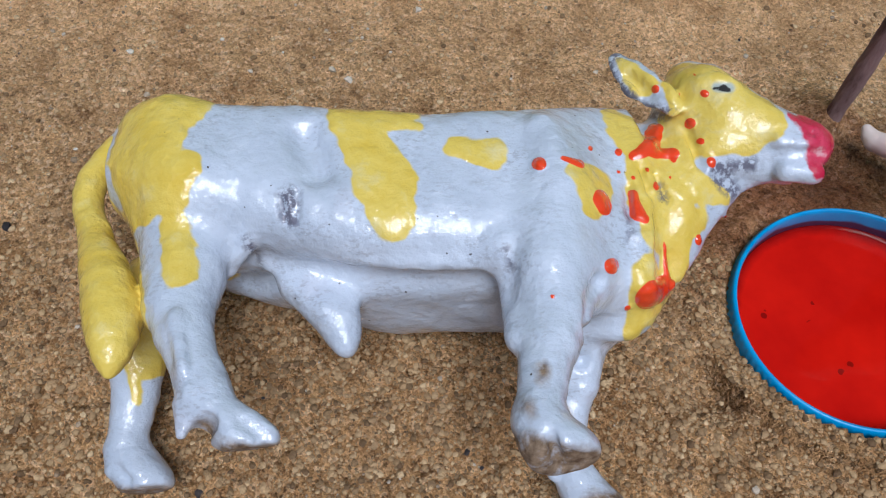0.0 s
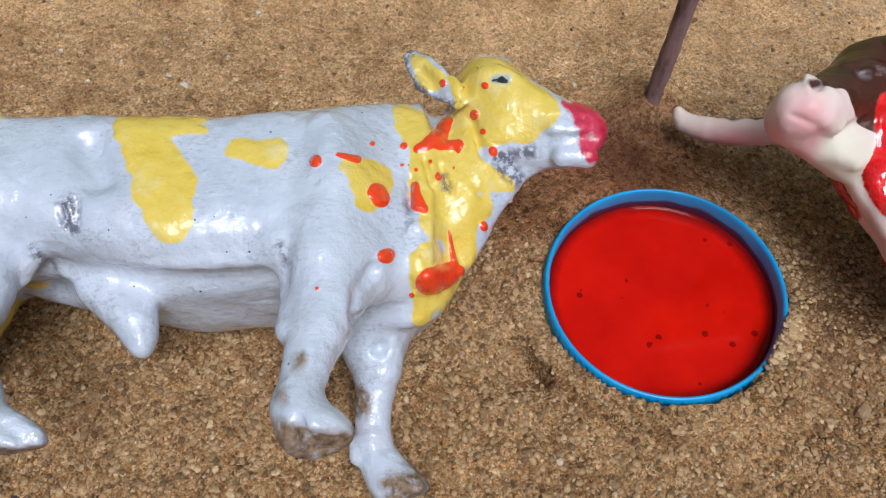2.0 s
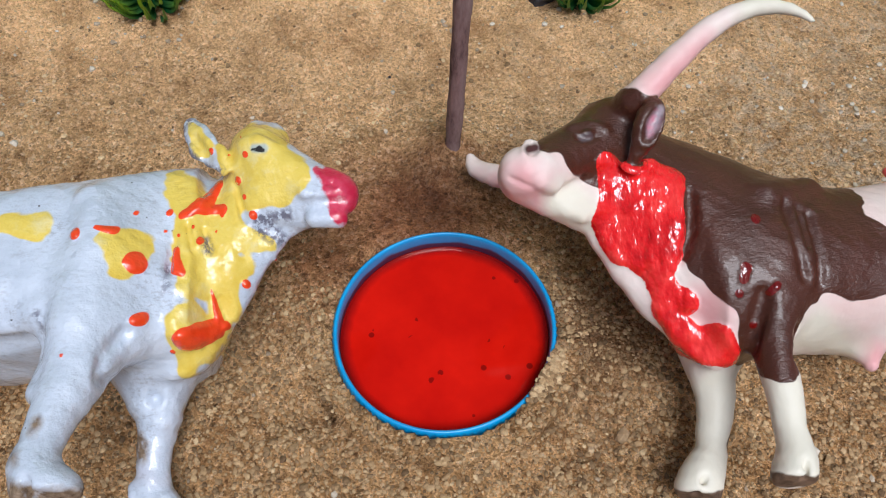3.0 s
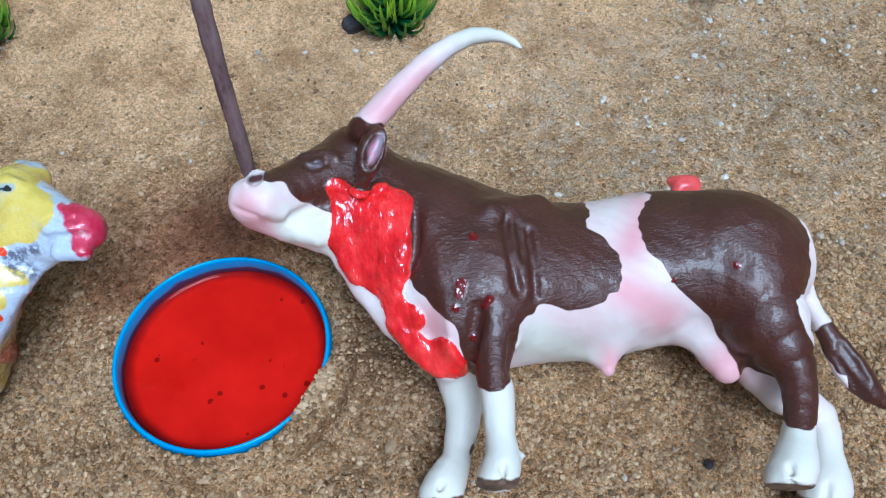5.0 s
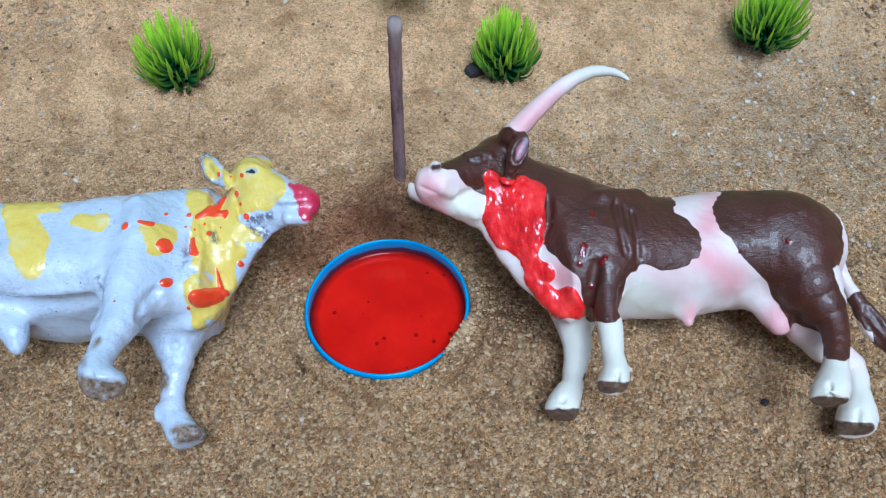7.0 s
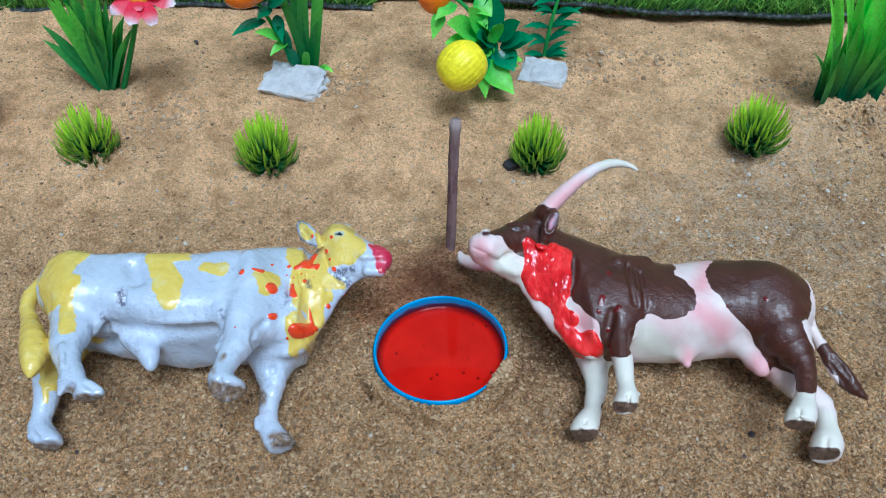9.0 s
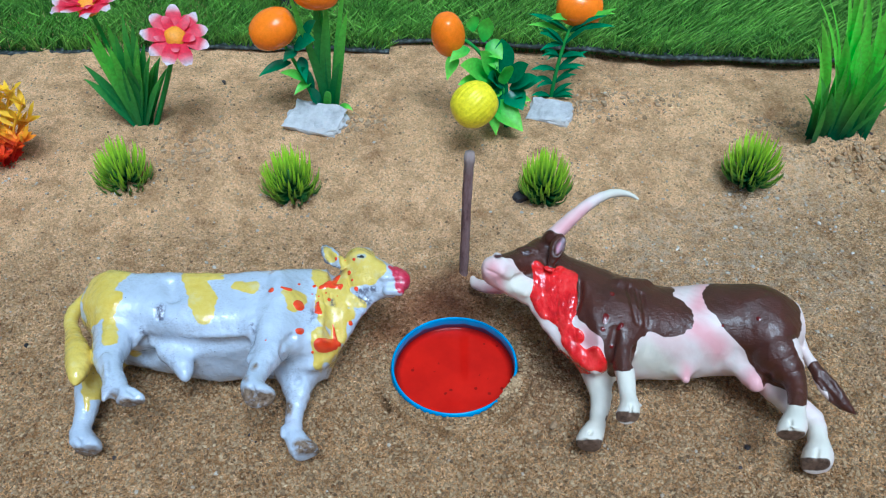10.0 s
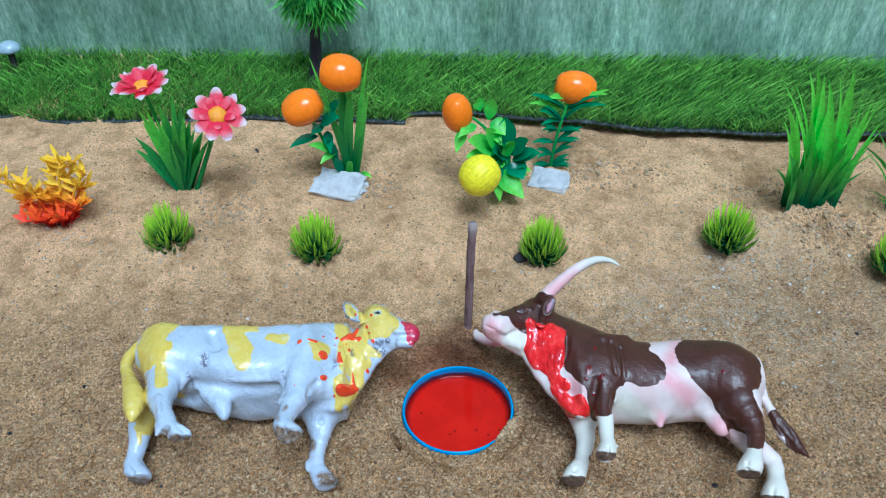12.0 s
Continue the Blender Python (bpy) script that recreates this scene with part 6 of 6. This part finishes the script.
def build_turf(name, x0, x1, shift, lift, seed, count):
    weave, t, b = shader("black_woven_backing", 0.7)
    check = cells(t, 420)
    paint_in(t, b, steps(t, check.outputs["Distance"], (0.15, (0.10, 0.12, 0.12)), (0.6, (0.014, 0.02, 0.018))))
    relief(t, b, check.outputs["Distance"], 0.8, 0.0008)
    base = ((x0 + x1) / 2, mat_front((x0 + x1) / 2), 0.008)
    p = thing(name, *base, "strip of artificial green turf with black woven backing on sand", "artificial turf", "turf strips")
    rng = random.Random(seed)
    edge = lambda x: mat_front(x) + shift + 0.0025 * math.sin(31 * x + seed) + 0.0012 * math.sin(77 * x)
    top = lambda x: 0.0035 + lift * (0.5 + 0.5 * math.sin(23 * x + seed))
    n, verts, faces = 140, [], []
    for i in range(n + 1):
        x = lerp(x0, x1, i / n)
        y, z = edge(x), top(x)
        for dy, dz in ((0.0, 0.0), (-0.0012, 0.0008), (-0.0008, 0.0022), (0.0015, 0.0028), (0.012, 0.0025), (0.120, 0.0025), (0.120, -0.0006), (0.010, -0.0006)):
            verts.append(Vector((x, y + dy, 0.0068 + z * math.exp(-max(0, dy) * 60) + dz)) - Vector(base))
    for i in range(n):
        for j in range(8):
            a, c = i * 8 + j, i * 8 + (j + 1) % 8
            faces.append((a, a + 8, c + 8, c))
    data = bpy.data.meshes.new("backing")
    data.from_pydata([tuple(v) for v in verts], [], faces)
    data.polygons.foreach_set("use_smooth", [True] * len(faces))
    part("backing", data, weave, p)
    s = Sheet()
    for i in range(count):
        x = rng.uniform(x0, x1)
        y = edge(x) + 0.0015 + rng.random() ** 1.15 * (wall_line(x) - edge(x) - 0.004)
        patch = noise.noise(Vector((x * 22, y * 22, seed)))
        a = 0.45 + 2.8 * patch + rng.gauss(0, 1.25)
        h = rng.uniform(0.009, 0.024)
        out = Vector((math.cos(a), -abs(math.sin(a)) * 0.7 + 0.1, 0)) * h * rng.uniform(0.15, 0.85)
        pts = arc(Vector((x, y, 0.0085)) - Vector(base), out, h, 0.25 * h, 3)
        w = rng.uniform(0.0007, 0.0013)
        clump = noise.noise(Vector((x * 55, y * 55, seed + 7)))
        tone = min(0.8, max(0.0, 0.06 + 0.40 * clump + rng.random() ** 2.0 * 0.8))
        # roots darker than tips: shade between blades painted into the colour
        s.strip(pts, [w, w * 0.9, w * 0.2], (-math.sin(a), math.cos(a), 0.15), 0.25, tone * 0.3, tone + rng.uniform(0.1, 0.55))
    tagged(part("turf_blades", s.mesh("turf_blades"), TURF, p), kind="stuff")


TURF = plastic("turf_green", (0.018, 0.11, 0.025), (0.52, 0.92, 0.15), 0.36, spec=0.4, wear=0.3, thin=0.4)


def build_backdrop():
    m, t, b = shader("painted_green_board", 0.38, spec=0.5)
    streak = grain(t, 95, 6, 0.72, coords(t, (1.5, 1, 0.30)))
    broad = grain(t, 7, 3, 0.5, coords(t, (1, 1, 0.6)))
    c = steps(t, streak, (0.30, (0.17, 0.26, 0.19)), (0.5, (0.32, 0.45, 0.34)), (0.70, (0.50, 0.62, 0.52)))
    scratch = grain(t, 330, 5, 0.78, coords(t, (1.4, 1, 0.38)))
    c = blend(t, 1.0, c, steps(t, scratch, (0.36, (0.62, 0.68, 0.65)), (0.5, (1.0, 1.0, 1.0)), (0.62, (1.38, 1.32, 1.30))), "MULTIPLY")
    c = blend(t, 1.0, c, steps(t, broad, (0.36, (0.55, 0.60, 0.58)), (0.60, (1.25, 1.25, 1.25))), "MULTIPLY")
    moss = steps(t, grain(t, 26, 4, 0.6), (0.5, grey(0)), (0.7, grey(1)))
    c = blend(t, maths(t, "MULTIPLY", moss, 0.35), c, blend(t, 1.0, c, (0.72, 0.85, 0.50), "MULTIPLY"))
    paint_in(t, b, c)
    relief(t, b, scratch, 0.15, 0.0006)
    bm = bmesh.new()
    bmesh.ops.create_cube(bm, size=1)
    bmesh.ops.scale(bm, vec=(3.0, 0.012, 0.50), verts=bm.verts)
    bmesh.ops.bevel(bm, geom=bm.edges[:], offset=0.002, segments=2, affect="EDGES")
    ob = tagged(part("backdrop", bm, m), "upright board painted in streaky dark green", "backdrop", kind="structure")
    ob.data.polygons.foreach_set("use_smooth", [False] * len(ob.data.polygons))
    ob.matrix_basis = pose(0.10, wall_line(0.10) + 0.006, 0.23, 0, 0, math.degrees(math.atan(-0.0750)))


def build_ornament():
    """A rounded pale knob on a short stem beside the turf's far edge."""
    m = plastic("pale_blue_plastic", (0.26, 0.35, 0.42), (0.44, 0.52, 0.58), 0.25, along=False)
    p = thing("ornament", -0.2360, 0.3960, 0.0075, "small pale blue-grey rounded plastic ornament standing behind the turf", "ornament")
    s = Sheet()
    s.tube([(0, 0, -0.004), (0, 0, 0.008), (0.001, 0, 0.025)], [0.0030, 0.0026, 0.0024], 10)
    part("stem", s.mesh("stem"), DARK, p, "short dark stem")
    bm = bmesh.new()
    bmesh.ops.create_uvsphere(bm, u_segments=32, v_segments=16, radius=1)
    for v in bm.verts:
        lower = 0.45 if v.co.z < 0 else 1.0
        v.co = Vector((v.co.x * 0.0085 + 0.001, v.co.y * 0.0075, v.co.z * 0.0062 * lower + 0.026))
    part("cap", bm, m, p)


build_daisies()
build_orange_plant()
build_fruit_bush()
build_orange_sprig()
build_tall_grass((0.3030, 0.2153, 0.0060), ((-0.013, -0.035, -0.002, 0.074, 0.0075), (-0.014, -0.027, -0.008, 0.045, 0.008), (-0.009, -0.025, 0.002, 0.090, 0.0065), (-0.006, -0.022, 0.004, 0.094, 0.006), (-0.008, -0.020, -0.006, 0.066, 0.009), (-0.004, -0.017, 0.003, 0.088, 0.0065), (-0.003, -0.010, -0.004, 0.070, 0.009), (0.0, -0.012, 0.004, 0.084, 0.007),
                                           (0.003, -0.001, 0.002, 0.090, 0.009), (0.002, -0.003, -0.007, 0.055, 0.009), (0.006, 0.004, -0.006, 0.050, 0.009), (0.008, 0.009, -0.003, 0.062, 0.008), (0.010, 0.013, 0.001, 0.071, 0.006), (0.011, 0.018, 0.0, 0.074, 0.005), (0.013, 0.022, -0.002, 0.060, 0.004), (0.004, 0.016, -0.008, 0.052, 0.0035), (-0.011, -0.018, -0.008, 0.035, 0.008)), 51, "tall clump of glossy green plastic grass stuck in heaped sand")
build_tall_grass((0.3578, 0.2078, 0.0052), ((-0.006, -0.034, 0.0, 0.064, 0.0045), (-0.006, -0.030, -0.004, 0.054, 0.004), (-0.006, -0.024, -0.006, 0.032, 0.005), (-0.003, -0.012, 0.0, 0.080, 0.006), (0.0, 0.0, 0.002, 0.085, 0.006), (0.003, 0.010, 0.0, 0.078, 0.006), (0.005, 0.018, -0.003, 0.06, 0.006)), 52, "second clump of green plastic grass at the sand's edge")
build_coral()
PALE = pale_stone_material()
stone("stone", (0.0200, 0.2425, 0.0070), (0.0150, 0.0098, 0.0068), (20, 2, -20), 4, "flat pale grey stone lying in the sand", PALE)
stone("stone", (0.1512, 0.2455, 0.0050), (0.0118, 0.0082, 0.0058), (14, -6, -24), 8, "pale grey stone half buried in the sand", PALE)
DARK = grain_material("dark_stone", (0.03, 0.028, 0.034), (0.05, 0.045, 0.05), (0.08, 0.07, 0.075))
stone("dark_stone", (0.1262, 0.1790, 0.0008), (0.0040, 0.0026, 0.0026), (10, 5, 20), 13, "small dark grey stone beside a grass tuft", DARK)
build_tree()
build_ornament()
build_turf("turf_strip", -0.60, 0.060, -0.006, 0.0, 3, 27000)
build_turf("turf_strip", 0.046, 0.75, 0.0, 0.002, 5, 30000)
build_backdrop()
